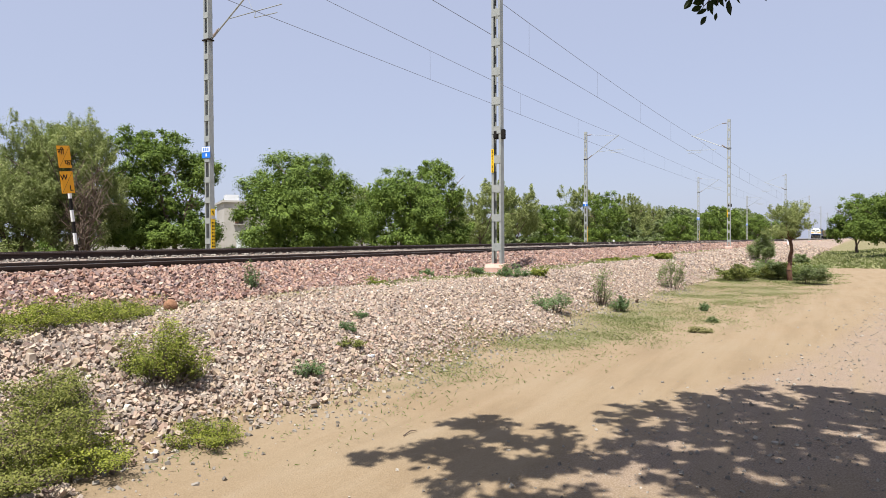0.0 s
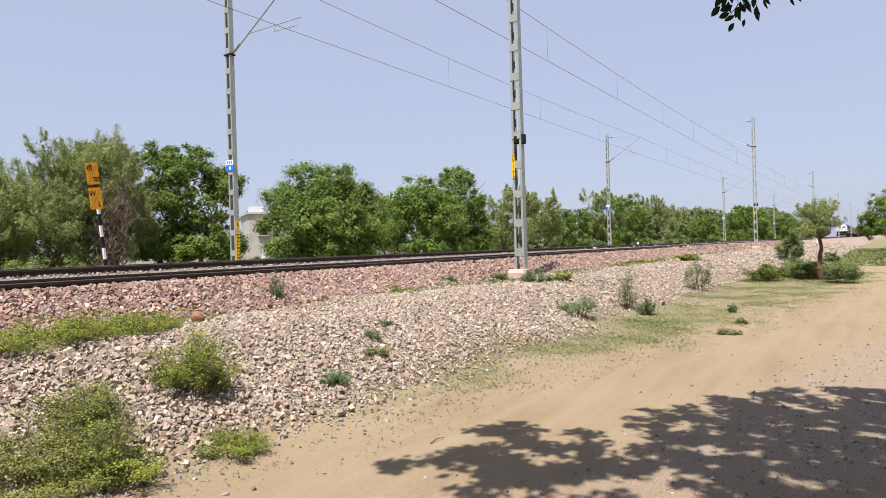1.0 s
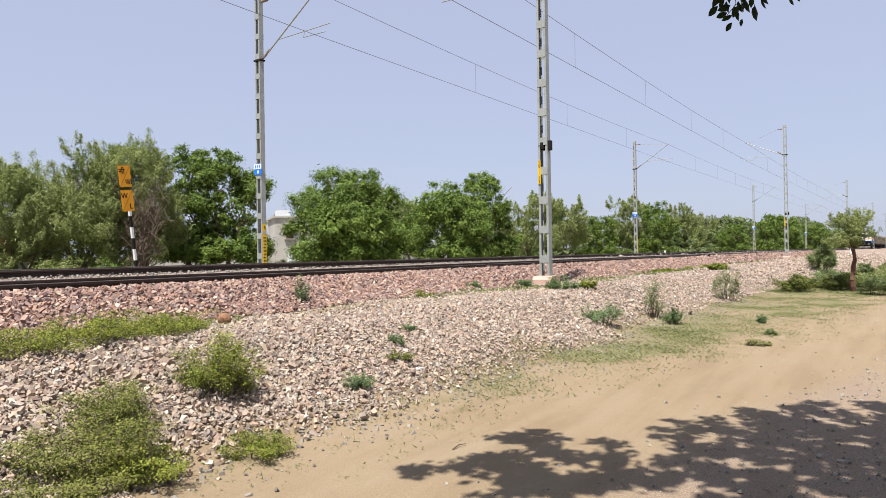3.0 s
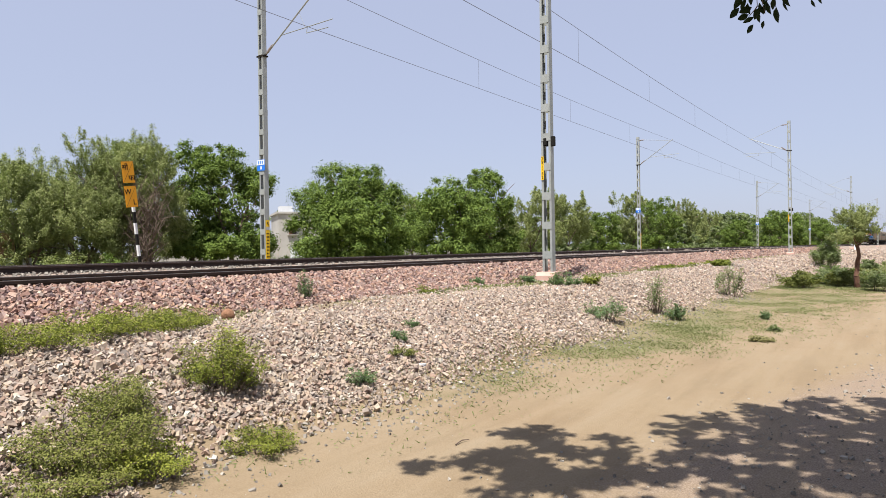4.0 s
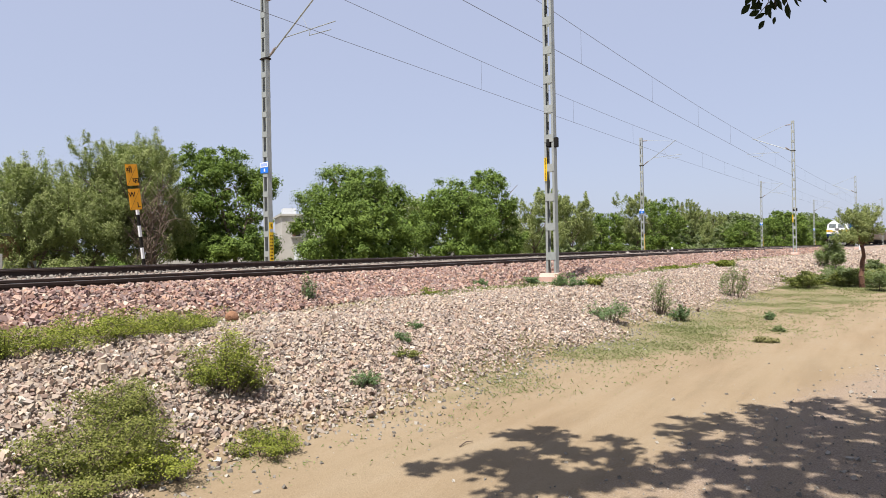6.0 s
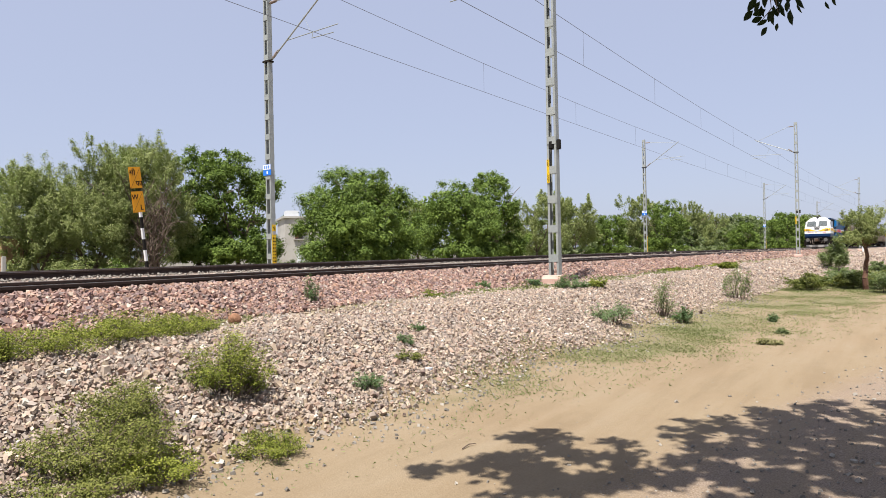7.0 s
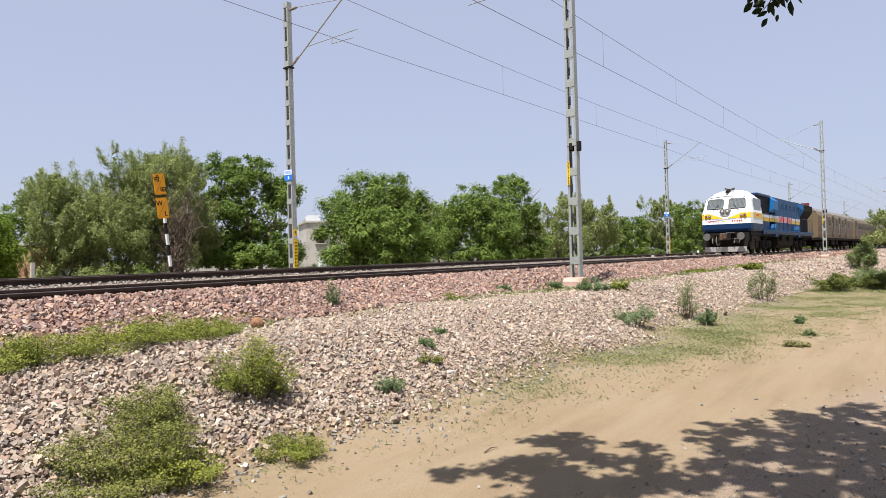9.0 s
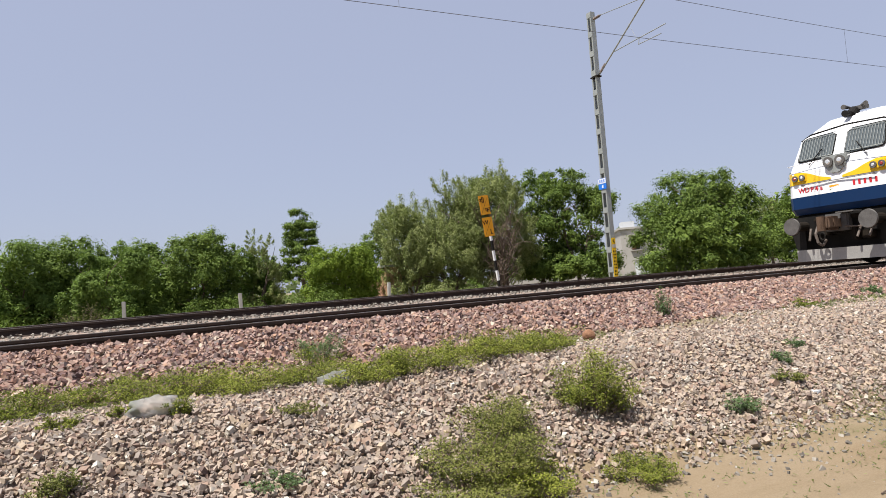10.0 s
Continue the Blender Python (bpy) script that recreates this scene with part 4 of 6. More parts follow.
def build_far_woods():
    rng = np.random.default_rng(61)
    lobes = []
    for i in range(230):
        u = i / 229
        x = -60 + 620 * u ** 1.4
        y = (44 if x < 20 else 62) + rng.uniform(-4, 8) + (0 if x < 120 else -0.05 * (x - 120)) + rng.uniform(0, 6)
        r = rng.uniform(1.3, 2.3) if x < 25 else rng.uniform(0.6, 1.2) * (1.9 + 0.0125 * x)
        lobes.append((x, y, 0.4 + rng.uniform(0.4, 1.25) * r, r, r * 0.9))
        lobes.append((x + rng.uniform(-2, 2), y - r - 1, 0.9, 0.6 * r + 0.8, 1.0))
        if rng.random() < 0.6:
            lobes.append((x + rng.uniform(-3, 3), y + 3, 0.4 + r * rng.uniform(1.2, 1.8), r * 0.8, r * 0.7))
    for i in range(26):
        x = -10 + 0.85 * i
        r = rng.uniform(0.9, 1.3)
        lobes.append((x, 35.5 + rng.uniform(-1, 1), 0.6 + r * 0.7, r, r * 0.9))
    c, n = crown_points(rng, lobes, 24)
    ob = leaf_cloud("far_woods", c, n, rng.uniform(0.7, 1.4, len(c)) * (0.38 + 0.0021 * np.maximum(c[:, 0], 0)), M_DUSTY, None, 62, 0.7, 0.4, 0.25, True)
    tagged(ob, "distant belt of dusty green scrub and trees", "woods", kind="stuff")
    lobes = []
    for i in range(60):
        x = 75 + 420 * (i / 59) ** 1.3
        y = -11 - 0.10 * (x - 75) + rng.uniform(-5, 2)
        r = rng.uniform(1.2, 2.6) * (1 + x / 600)
        lobes.append((x, y, 0.3 + r * rng.uniform(0.5, 1.1), r, r * 0.8))
    c, n = crown_points(rng, lobes, 50)
    ob = leaf_cloud("roadside_woods", c, n, rng.uniform(0.3, 0.7, len(c)), M_DUSTY, None, 63, 0.5, 0.4)
    tagged(ob, "distant thicket beside the sandy track", "woods", kind="stuff")


TREES = [
    ("feather", 12.6, 29.0, 3.9, 5.3, "feathery pale green acacia tree behind the tracks"),
    ("feather", 14.5, 28.5, 5.3, 6.5, "feathery pale green acacia tree behind the tracks"),
    ("feather", 15.6, 28.0, 4.3, 7.0, "feathery pale green acacia tree behind the tracks"),
    ("feather", 16.8, 27.5, 3.4, 7.0, "feathery pale green acacia tree behind the tracks"),
    ("bare", 15.6, 25.8, 2.2, 5.5, "leafless grey-brown thorn bush behind the far track"),
    ("neem", 19.7, 28.5, 4.0, 7.2, "dense dark green neem tree behind the tracks"),
    ("neem", 20.9, 27.0, 4.5, 6.9, "dense dark green neem tree behind the tracks"),
    ("neem", 33.3, 30.0, 8.7, 7.4, "large rounded dark green neem tree behind the tracks"),
    ("neem", 55.7, 37.0, 9.5, 8.8, "dense dark green neem tree behind the tracks"),
    ("neem", 64.5, 38.0, 7.9, 11.0, "dense dark green neem tree behind the tracks"),
    ("feather", 72.7, 55.0, 7.0, 8.3, "feathery pale green acacia tree behind the tracks"),
    ("feather", 103.0, 52.0, 10.9, 11.0, "feathery pale green acacia tree behind the tracks"),
    ("feather", 128.1, 56.0, 12.0, 12.3, "feathery pale green acacia tree behind the tracks"),
    ("neem", 137.5, 52.0, 8.7, 9.3, "dense dark green neem tree behind the tracks"),
    ("feather", 175.0, 58.0, 12.4, 15.4, "feathery pale green acacia tree behind the tracks"),
    ("neem", 161.5, 47.0, 11.2, 13.1, "dense dark green neem tree behind the tracks"),
    ("feather", 237.9, 60.0, 14.2, 16.5, "feathery pale green acacia tree behind the tracks"),
    ("feather", 269.1, 60.0, 13.6, 14.8, "feathery pale green acacia tree behind the tracks"),
    ("neem", 200.0, 36.5, 9.9, 9.0, "dense dark green neem tree behind the tracks"),
    ("neem", 170.0, 21.3, 11.5, 9.6, "dense dark green neem tree behind the tracks"),
    ("neem", 230.0, 18.0, 9.0, 9.2, "dense dark green neem tree behind the tracks"),
    ("neem", 260.0, 12.3, 9.9, 9.0, "dense dark green neem tree behind the tracks"),
    ("neem", 75.0, -2.8, 5.2, 5.8, "round green tree beside the sandy track"),
    ("neem", 60.0, -4.4, 5.1, 5.2, "round green tree beside the sandy track"),
    ("green", -3.3, 29.0, 4.2, 4.3, "leafy mid-green tree behind the far track"),
    ("neem", -1.8, 30.0, 4.3, 4.6, "dense dark green neem tree behind the tracks"),
    ("green", -0.4, 27.0, 3.1, 4.0, "leafy mid-green tree behind the far track"),
    ("neem", 0.9, 33.0, 3.9, 4.5, "dense dark green neem tree behind the tracks"),
    ("neem", 2.8, 29.0, 4.5, 4.5, "dense dark green neem tree behind the tracks"),
    ("green", 5.1, 31.0, 3.4, 3.9, "leafy mid-green tree behind the far track"),
    ("green", -5.2, 30.0, 3.2, 4.9, "leafy mid-green tree behind the far track"),
    ("green", -6.9, 30.0, 3.1, 5.0, "leafy mid-green tree behind the far track"),
    ("thin", 5.8, 30.0, 1.8, 4.8, "thin half-bare tree behind the far track"),
    ("pagoda", 7.8, 31.0, 2.3, 5.6, "slim tree with tiers of drooping dark leaves"),
    ("lime", 8.4, 27.0, 3.6, 3.5, "bright yellow-green young tree behind the far track"),
    ("neem", 12.3, 33.0, 3.3, 5.0, "dense dark green neem tree behind the tracks"),
]


def build_trees():
    for i, (kind, x, y, w, top, label) in enumerate(TREES):
        d = math.hypot(x, y)
        build_tree(kind, x, y, w, top, 200 + 7 * i, label, 1.2 if d < 50 else 0.9 if d < 100 else 0.34)
    build_tree("thorn", 27.65, 1.06, 1.75, 2.75, 777, "small lopped thorn tree with a crooked reddish trunk on the verge", 0.48)


def build_shade_tree():
    """The tree over the camera, which throws its shade on the road."""
    rng = random.Random(91)
    nr = np.random.default_rng(91)
    tree = empty("shade_tree", pose(2.0, -3.4, 0), "broad leafy tree spreading over the sandy road", "tree", "")
    bm = B()
    limb(bm, (0, 0, 0), (0.1, 0.2, 2.6), 0.24, 0.18, rng, 4)
    lobes = []
    joints = [Vector((0.1, 0.2, 2.6)), Vector((0.6, 0.6, 4.4)), Vector((-0.8, -0.6, 4.6))]
    for q in joints[1:]:
        limb(bm, joints[0], q, 0.12, 0.06, rng, 3)
    # where each bough's shade falls on the road: x, y, reach, height of the bough
    for x, y, r, z in sorted(((4.0, 2.72, 0.16, 4.9), (4.25, 2.45, 0.26, 4.9), (4.55, 2.30, 0.20, 4.9), (4.3, 2.0, 0.20, 5.0), (5.05, 2.60, 0.16, 4.8), (5.1, 2.28, 0.26, 4.9), (4.85, 2.15, 0.18, 4.9),
                       (5.8, 1.42, 0.20, 5.1), (6.3, 1.15, 0.32, 5.2), (5.55, 1.02, 0.32, 5.2), (6.9, 0.75, 0.38, 5.3), (7.5, 0.30, 0.34, 5.4), (7.9, -0.2, 0.3, 5.4), (3.6, 1.5, 0.35, 5.0), (5.0, 1.0, 0.26, 5.2),
                       (5.9, 0.55, 0.50, 5.5), (6.6, 0.05, 0.60, 5.6), (4.75, 0.62, 0.40, 5.4), (7.6, -0.8, 0.6, 5.7), (8.3, -1.3, 0.5, 5.7), (5.3, -0.4, 0.65, 5.7), (3.6, 0.7, 0.6, 5.4), (5.9, 0.0, 0.5, 5.6), (6.5, 0.62, 0.36, 5.4), (5.3, 0.35, 0.35, 5.5), (4.5, 0.15, 0.45, 5.5), (4.2, 2.2, 0.2, 4.9), (3.85, 1.85, 0.3, 5.0), (4.6, 1.2, 0.2, 5.2), (5.3, 1.75, 0.14, 5.0), (4.36, 1.9, 0.24, 5.0), (4.19, 1.55, 0.30, 5.1), (4.55, 1.43, 0.30, 5.1), (4.8, 1.85, 0.20, 5.0), (4.95, 1.6, 0.20, 5.0), (7.1, -0.4, 0.5, 5.6),
                       (4.6, -0.5, 0.8, 5.9), (6.6, -1.2, 0.8, 5.9), (3.4, -0.6, 0.9, 6.0), (5.3, -1.7, 1.0, 6.1), (7.9, -2.2, 0.9, 6.0), (3.8, -2.2, 1.1, 6.2), (2.2, -1.2, 1.0, 6.1), (6.4, -3.2, 1.2, 6.3),
                       (9.5, -3.5, 1.6, 6.6), (4.5, -4.2, 1.7, 6.6), (2.0, -3.4, 1.7, 6.5), (7.5, -5.2, 1.8, 7.0), (1.0, -5.6, 1.8, 7.0), (4.2, -6.4, 1.9, 7.4), (11.0, -5.5, 1.7, 6.8), (0.2, -2.2, 1.2, 6.4),
                       (13.5, -7.5, 2.2, 7.6), (9.5, -8.2, 2.4, 8.2), (5.0, -9.0, 2.6, 8.8), (0.5, -8.8, 2.5, 8.4), (-2.5, -6.0, 2.2, 7.8), (-2.0, -3.0, 1.6, 7.2), (15.5, -10.5, 2.4, 8.0), (10.5, -11.5, 2.8, 9.6), (4.0, -12.5, 2.8, 9.6)), key=lambda q: q[1] + 0.2 * abs(q[0] - 3.0)):
        e = Vector((x - 0.443 * z - 2.0, y - 0.047 * z + 3.4, z))
        pts = limb(bm, min(joints, key=lambda q: (q - e).length), e, 0.022, 0.006, rng, 5)
        joints.append(e)
        lobes.append((e.x, e.y, e.z, r, min(0.5, r * 0.55)))
        for _ in range(4):
            a = rng.uniform(0, 6.28)
            limb(bm, pts[3], e + Vector((math.cos(a) * r * 0.8, math.sin(a) * r * 0.8, rng.uniform(-0.1, 0.2))), 0.006, 0.002, rng, 2)
    # wide boughs out of view, added to keep skylight off the shaded road
    c, n = crown_points(nr, [q for q in lobes if q[3] > 1.1], 900, 0.6)
    leaf_cloud("unseen_rear_crown", c, n, nr.uniform(0.22, 0.38, len(c)), M_SHADE, tree, 94, 0.9, 0.5, 0.25, True)
    c, n = crown_points(nr, [q for q in lobes if q[3] <= 1.1], 2900, 0.6)
    leaf_cloud("crown", c, n, nr.uniform(0.09, 0.17, len(c)), M_SHADE, tree, 92, 0.6, 0.5)
    part("trunk", bm, M_BARK, tree)
    return tree


SPRAY_DEPTH = 3.5
# how the wind carries the spray: seconds, across and down in hundredths of a metre from the lens's axis at that depth
SPRAY = [(0.00, 152.4, -123.5), (0.50, 145.4, -125.0), (1.00, 167.4, -120.4), (1.50, 175.6, -120.1), (2.00, 155.1, -124.4), (2.50, 158.7, -119.8), (3.25, 170.4, -122.0), (4.00, 177.7, -119.5), (4.50, 188.2, -120.4), (5.00, 196.9, -119.8), (5.50, 180.4, -122.9), (6.20, 185.5, -121.4), (7.00, 185.2, -118.3), (7.50, 193.6, -116.2), (8.00, 183.1, -118.6), (8.50, 164.7, -123.8), (9.00, 185.5, -123.2), (9.50, 228.5, -126.8), (10.00, 351.1, -144.8)]


def lens_point(t, across, up):
    """A place at the spray's depth before the camera at a time."""
    k = np.array(PATH)
    v = [float(np.interp(t, k[:, 0], k[:, i])) for i in range(1, 7)]
    return pose(*v) @ Vector((across, up, -SPRAY_DEPTH))


def leaf_blade(bm, root, tip, w):
    """A pointed oval leaf, folded along its rib."""
    root, tip = Vector(root), Vector(tip)
    d = tip - root
    side = d.cross(Vector((0.25, -1, 0.1))).normalized()
    fold = d.cross(side).normalized() * w * 0.18
    rib = [bm.verts.new(root + d * k) for k in (0, 0.2, 0.45, 0.75, 1)]
    for s in (-1, 1):
        edge = [bm.verts.new(root + d * k + side * s * w * f + fold) for k, f in ((0.2, 0.36), (0.45, 0.5), (0.75, 0.30))]
        q = [edge[0], edge[1], edge[2]]
        bm.faces.new((rib[0], rib[1], q[0]))
        bm.faces.new((rib[1], rib[2], q[1], q[0]))
        bm.faces.new((rib[2], rib[3], q[2], q[1]))
        bm.faces.new((rib[3], rib[4], q[2]))
    return bm


def build_spray(tree):
    """The leafy twig that hangs into view; its own x runs across the view, z up, from the tip of its longest leaf."""
    rng = random.Random(95)
    bm = B()
    twigs = [((-0.10, 0, 0.9), (-0.09, 0, 0.25)), ((-0.09, 0, 0.25), (-0.10, 0, 0.10)), ((-0.10, 0, 0.10), (-0.15, 0, 0.04)), ((-0.09, 0, 0.25), (0.0, 0, 0.09)), ((-0.09, 0, 0.30), (0.20, 0, 0.16)), ((-0.09, 0, 0.2), (-0.06, 0, 0.06))]
    for a, b in twigs:
        limb(bm, a, b, 0.004, 0.002, rng)
    spray = part("hanging_spray", bm, M_BARK, tree, "drooping twig with pointed leaves coloured near black as if backlit")
    blades = [((-0.005, 0.09), (0, 0), 0.042), ((-0.11, 0.012), (-0.152, -0.042), 0.030), ((-0.07, 0.02), (-0.076, -0.022), 0.024), ((-0.13, 0.07), (-0.20, 0.035), 0.036), ((-0.117, 0.045), (-0.18, 0.012), 0.026),
              ((-0.117, 0.105), (-0.185, 0.08), 0.042), ((-0.088, 0.09), (-0.123, 0.024), 0.042), ((-0.073, 0.09), (-0.058, 0.03), 0.032), ((0.015, 0.11), (0.053, 0.065), 0.020), ((-0.03, 0.125), (-0.035, 0.065), 0.036),
              ((0.2, 0.14), (0.225, 0.095), 0.026), ((0.215, 0.15), (0.235, 0.105), 0.024)]
    for _ in range(26):
        x, z = rng.uniform(-0.19, 0.04), rng.uniform(0.10, 0.36)
        a = rng.uniform(-2.4, -0.7)
        L = rng.uniform(0.06, 0.095)
        blades.append(((x, z), (x + L * math.cos(a), z + L * math.sin(a)), L * 0.45))
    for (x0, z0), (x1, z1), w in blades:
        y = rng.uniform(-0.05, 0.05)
        part("leaf", leaf_blade(B(), (x0, y, z0), (x1, y + rng.uniform(-0.02, 0.02), z1), w), M_SPRAY_BACKLIT, spray)
    return spray


def build_weeds():
    W = M_WEED
    build_bush("bush", 3.85, 5.12, 0.74, 0.50, W, 301, "rounded yellow-green bush growing out of the stone heap", 0.042, 3600, 34)
    build_bush("bush", 2.35, 4.62, 0.95, 0.36, M_OLIVE, 302, "sprawling olive-green weed at the foot of the stone heap", 0.038, 3800, 36)
    build_bush("bush", 2.72, 4.95, 0.75, 0.36, M_OLIVE, 311, "sprawling olive-green weed on the stone heap", 0.038, 2600, 26)
    build_bush("bush", 2.62, 4.40, 0.70, 0.22, W, 312, "sprawling yellow-green weed at the foot of the stone heap", 0.038, 2400, 26)
    build_bush("bush", 2.05, 4.35, 0.8, 0.24, M_OLIVE, 313, "sprawling olive-green weed at the foot of the stone heap", 0.038, 2400, 26)
    build_bush("bush", 3.48, 4.2, 0.55, 0.20, W, 303, "low green weed between stones and road", 0.032, 1800, 20)
    for i, (x, y, w, h) in enumerate(((3.15, 6.5, 0.8, 0.26), (3.7, 6.75, 0.8, 0.24), (4.15, 6.95, 0.8, 0.26), (4.65, 7.15, 0.75, 0.24), (5.0, 7.4, 0.5, 0.16), (2.6, 6.6, 0.7, 0.24), (2.15, 6.6, 0.7, 0.22), (1.85, 7.4, 0.9, 0.28),
                                      (1.2, 7.35, 0.9, 0.28), (0.55, 7.65, 1.0, 0.28), (-0.15, 7.75, 1.0, 0.26), (-0.85, 7.65, 1.0, 0.28), (-1.6, 7.5, 1.0, 0.3), (-2.4, 7.4, 1.0, 0.3))):
        build_bush("weed_patch", x, y - 0.08, w * 1.2, h * 1.1, W, 320 + i, "low bright green creeping weed along the ballast", 0.04, 2000, 26, "weed", "green weeds along the ballast", 0.75)
    for i, (x, y, w, h, m, lab) in enumerate((
            (12.2, 4.6, 0.75, 0.42, M_BLUEGREEN, "grey-green shrub at the foot of the stones"),
            (14.7, 4.4, 0.70, 0.72, M_DUSTY, "thin dusty shrub at the foot of the stones"),
            (14.3, 3.82, 0.42, 0.32, M_BLUEGREEN, "broad-leaved green weed in the grass"),
            (21.1, 3.99, 0.85, 0.95, M_DUSTY, "thin dusty shrub at the foot of the stones"),
            (7.84, 8.21, 0.30, 0.42, M_BLUEGREEN, "upright milkweed with broad grey-green leaves on the ballast"),
            (2.18, 8.2, 0.55, 0.38, M_BLUEGREEN, "dark green weed on the ballast shoulder"),
            (15.0, 6.65, 0.8, 0.30, M_BLUEGREEN, "grey-green weed by the mast foundation"),
            (15.3, 7.8, 0.45, 0.22, M_BLUEGREEN, "grey-green weed by the mast foundation"),
            (15.7, 6.3, 0.6, 0.22, W, "small green weed by the mast foundation"),
            (26.9, 2.76, 1.5, 0.58, M_OLIVE, "brownish green shrub on the verge"),
            (42.0, 3.1, 1.7, 1.55, M_DUSTY, "grey-green shrub at the end of the stone heap"),
            (28.6, 1.55, 1.5, 0.5, M_OLIVE, "brownish green scrub round the thorn tree"),
            (26.0, 0.45, 1.3, 0.70, M_DUSTY, "green shrub beside the sandy track"),
            (30.2, 2.2, 1.6, 0.6, M_DUSTY, "grey-green shrub on the verge"),
            (13.43, 1.82, 0.22, 0.12, M_DUSTY, "pale tuft at the edge of the road"), (33.0, 1.9, 1.6, 0.55, M_DUSTY, "grey-green shrub behind the thorn tree"), (31.0, 0.9, 1.6, 0.6, M_OLIVE, "brownish green scrub round the thorn tree"), (45.0, 1.2, 1.2, 0.5, M_DUSTY, "small shrub on the second stone heap"),
            (5.2, 4.65, 0.35, 0.18, M_BLUEGREEN, "small green weed on the stones"),
            (6.3, 5.0, 0.40, 0.12, M_OLIVE, "small dry weed on the stones"),
            (6.7, 5.3, 0.25, 0.14, M_BLUEGREEN, "small green weed on the stones"),
            (7.3, 5.6, 0.25, 0.12, M_BLUEGREEN, "small green weed on the stones"),
            (11.9, 1.83, 0.40, 0.12, M_DRYGRASS, "pale tuft at the edge of the road"),
            (15.4, 2.26, 0.2, 0.2, M_BLUEGREEN, "small weed in the verge grass"),
            (29.6, 6.0, 0.8, 0.3, W, "bright green weed on the ballast edge"), (26.0, 7.2, 1.0, 0.16, W, "bright green weed on the ballast edge"), (31.0, 7.0, 1.2, 0.2, W, "bright green weed on the ballast edge"),
            (10.7, 7.8, 0.5, 0.14, W, "small green weed on the ballast edge"), (13.0, 8.0, 0.4, 0.2, M_BLUEGREEN, "small green weed on the ballast edge"),
            (-0.52, 6.37, 0.3, 0.14, W, "small green weed on the stones"), (-0.05, 6.5, 0.25, 0.14, W, "small green weed on the stones"), (0.38, 6.34, 0.3, 0.18, W, "small green weed on the stones"),
            (-0.45, 5.3, 0.35, 0.2, M_OLIVE, "small green weed on the stones"), (0.87, 4.94, 0.4, 0.1, M_BLUEGREEN, "small green weed on the stones"), (1.3, 5.9, 0.5, 0.08, M_OLIVE, "small dry weed on the stones"))):
        build_bush("shrub", x, y, w, h, m, 350 + i, lab, max(0.042 if h < 0.5 else 0.055, 0.0042 * x), int((900 * w + 900 * h) * (0.45 if "thin" in lab else 1.0)), 16, "shrub")
    for i, (x, y, w, h, m) in enumerate(((-4.5, 24.5, 3.4, 1.2, M_GREEN), (3.2, 25.0, 2.8, 1.0, M_NEEM), (6.9, 25.0, 2.4, 1.1, M_NEEM), (12.0, 25.5, 2.2, 1.0, M_FEATHER), (13.6, 25.0, 2.0, 0.9, M_GREEN), (24.5, 27.0, 1.6, 0.8, M_GREEN), (30.5, 36.0, 1.5, 1.3, M_GREEN))):
        build_bush("undergrowth", x, y, w, h, m, 400 + i, "green undergrowth behind the far track", 0.11, 2600, 22, "undergrowth", "undergrowth behind the line")
    build_bush("dry_brush", -1.05, 23.0, 2.0, 1.1, M_DRYGRASS, 440, "straw-coloured dry brush behind the far track", 0.06, 700, 60, "brush", "undergrowth behind the line", 0.3)


# ---- lineside things ----
def build_sign():
    post = empty("lineside_sign", pose(12.16, 20.3, 0.75, 0, -7.0, 8), "two yellow square warning boards on a black and white banded post", "sign")
    for i in range(8):
        part("post_band", box(B(), (0, 0, 0.24 + 0.36 * i), (0.075, 0.075, 0.36)), M_BLACK if i % 2 else M_WHITE, post, "black band" if i % 2 else "white band")
    for k, (z, words) in enumerate(((3.50, ("\u0938\u0940", "\u092b\u093e")), (2.72, ("W", "L")))):
        board = part("board", box(B(), (-0.08, -0.06, z), (0.44, 0.015, 0.68), None, 0.004), M_SIGN, post)
        d = rod(B(), (-0.295, -0.0695, z - 0.335), (0.135, -0.0695, z + 0.335), 0.004, seg=4)
        part("diagonal", d, M_BLACK, board)
        for w, (dx, dz) in zip(words, ((-0.18, 0.15), (0.03, -0.19))):
            letters("letter", w, 0.235, pose(dx, -0.071, z + dz, 90, 0, 0), M_BLACK, board, 0.003)


def build_posts():
    for x, y in ((96.0, 3.9), (74.0, 20.5), (86.0, 6.3)):
        p = empty("marker_post", pose(x, y, land(x, y)), "small white lineside marker post", "post", "marker posts")
        part("post", box(B(), (0, 0, 0.45), (0.25, 0.16, 0.95), None, 0.03), M_WHITE, p)
        part("mark", box(B(), (0, -0.082, 0.6), (0.1, 0.004, 0.22)), M_BLACK, p)
    for x in (-3.1, 0.08, 3.5, 8.6):
        p = empty("fence_post", pose(x, 22.2, land(x, 22.2) - 0.1, 0, 3 * math.sin(x), 0), "weathered stone fence post behind the far track", "post", "fence posts")
        part("post", box(B(), (0, 0, 0.62), (0.11, 0.09, 1.35), None, 0.015), M_CONC, p)


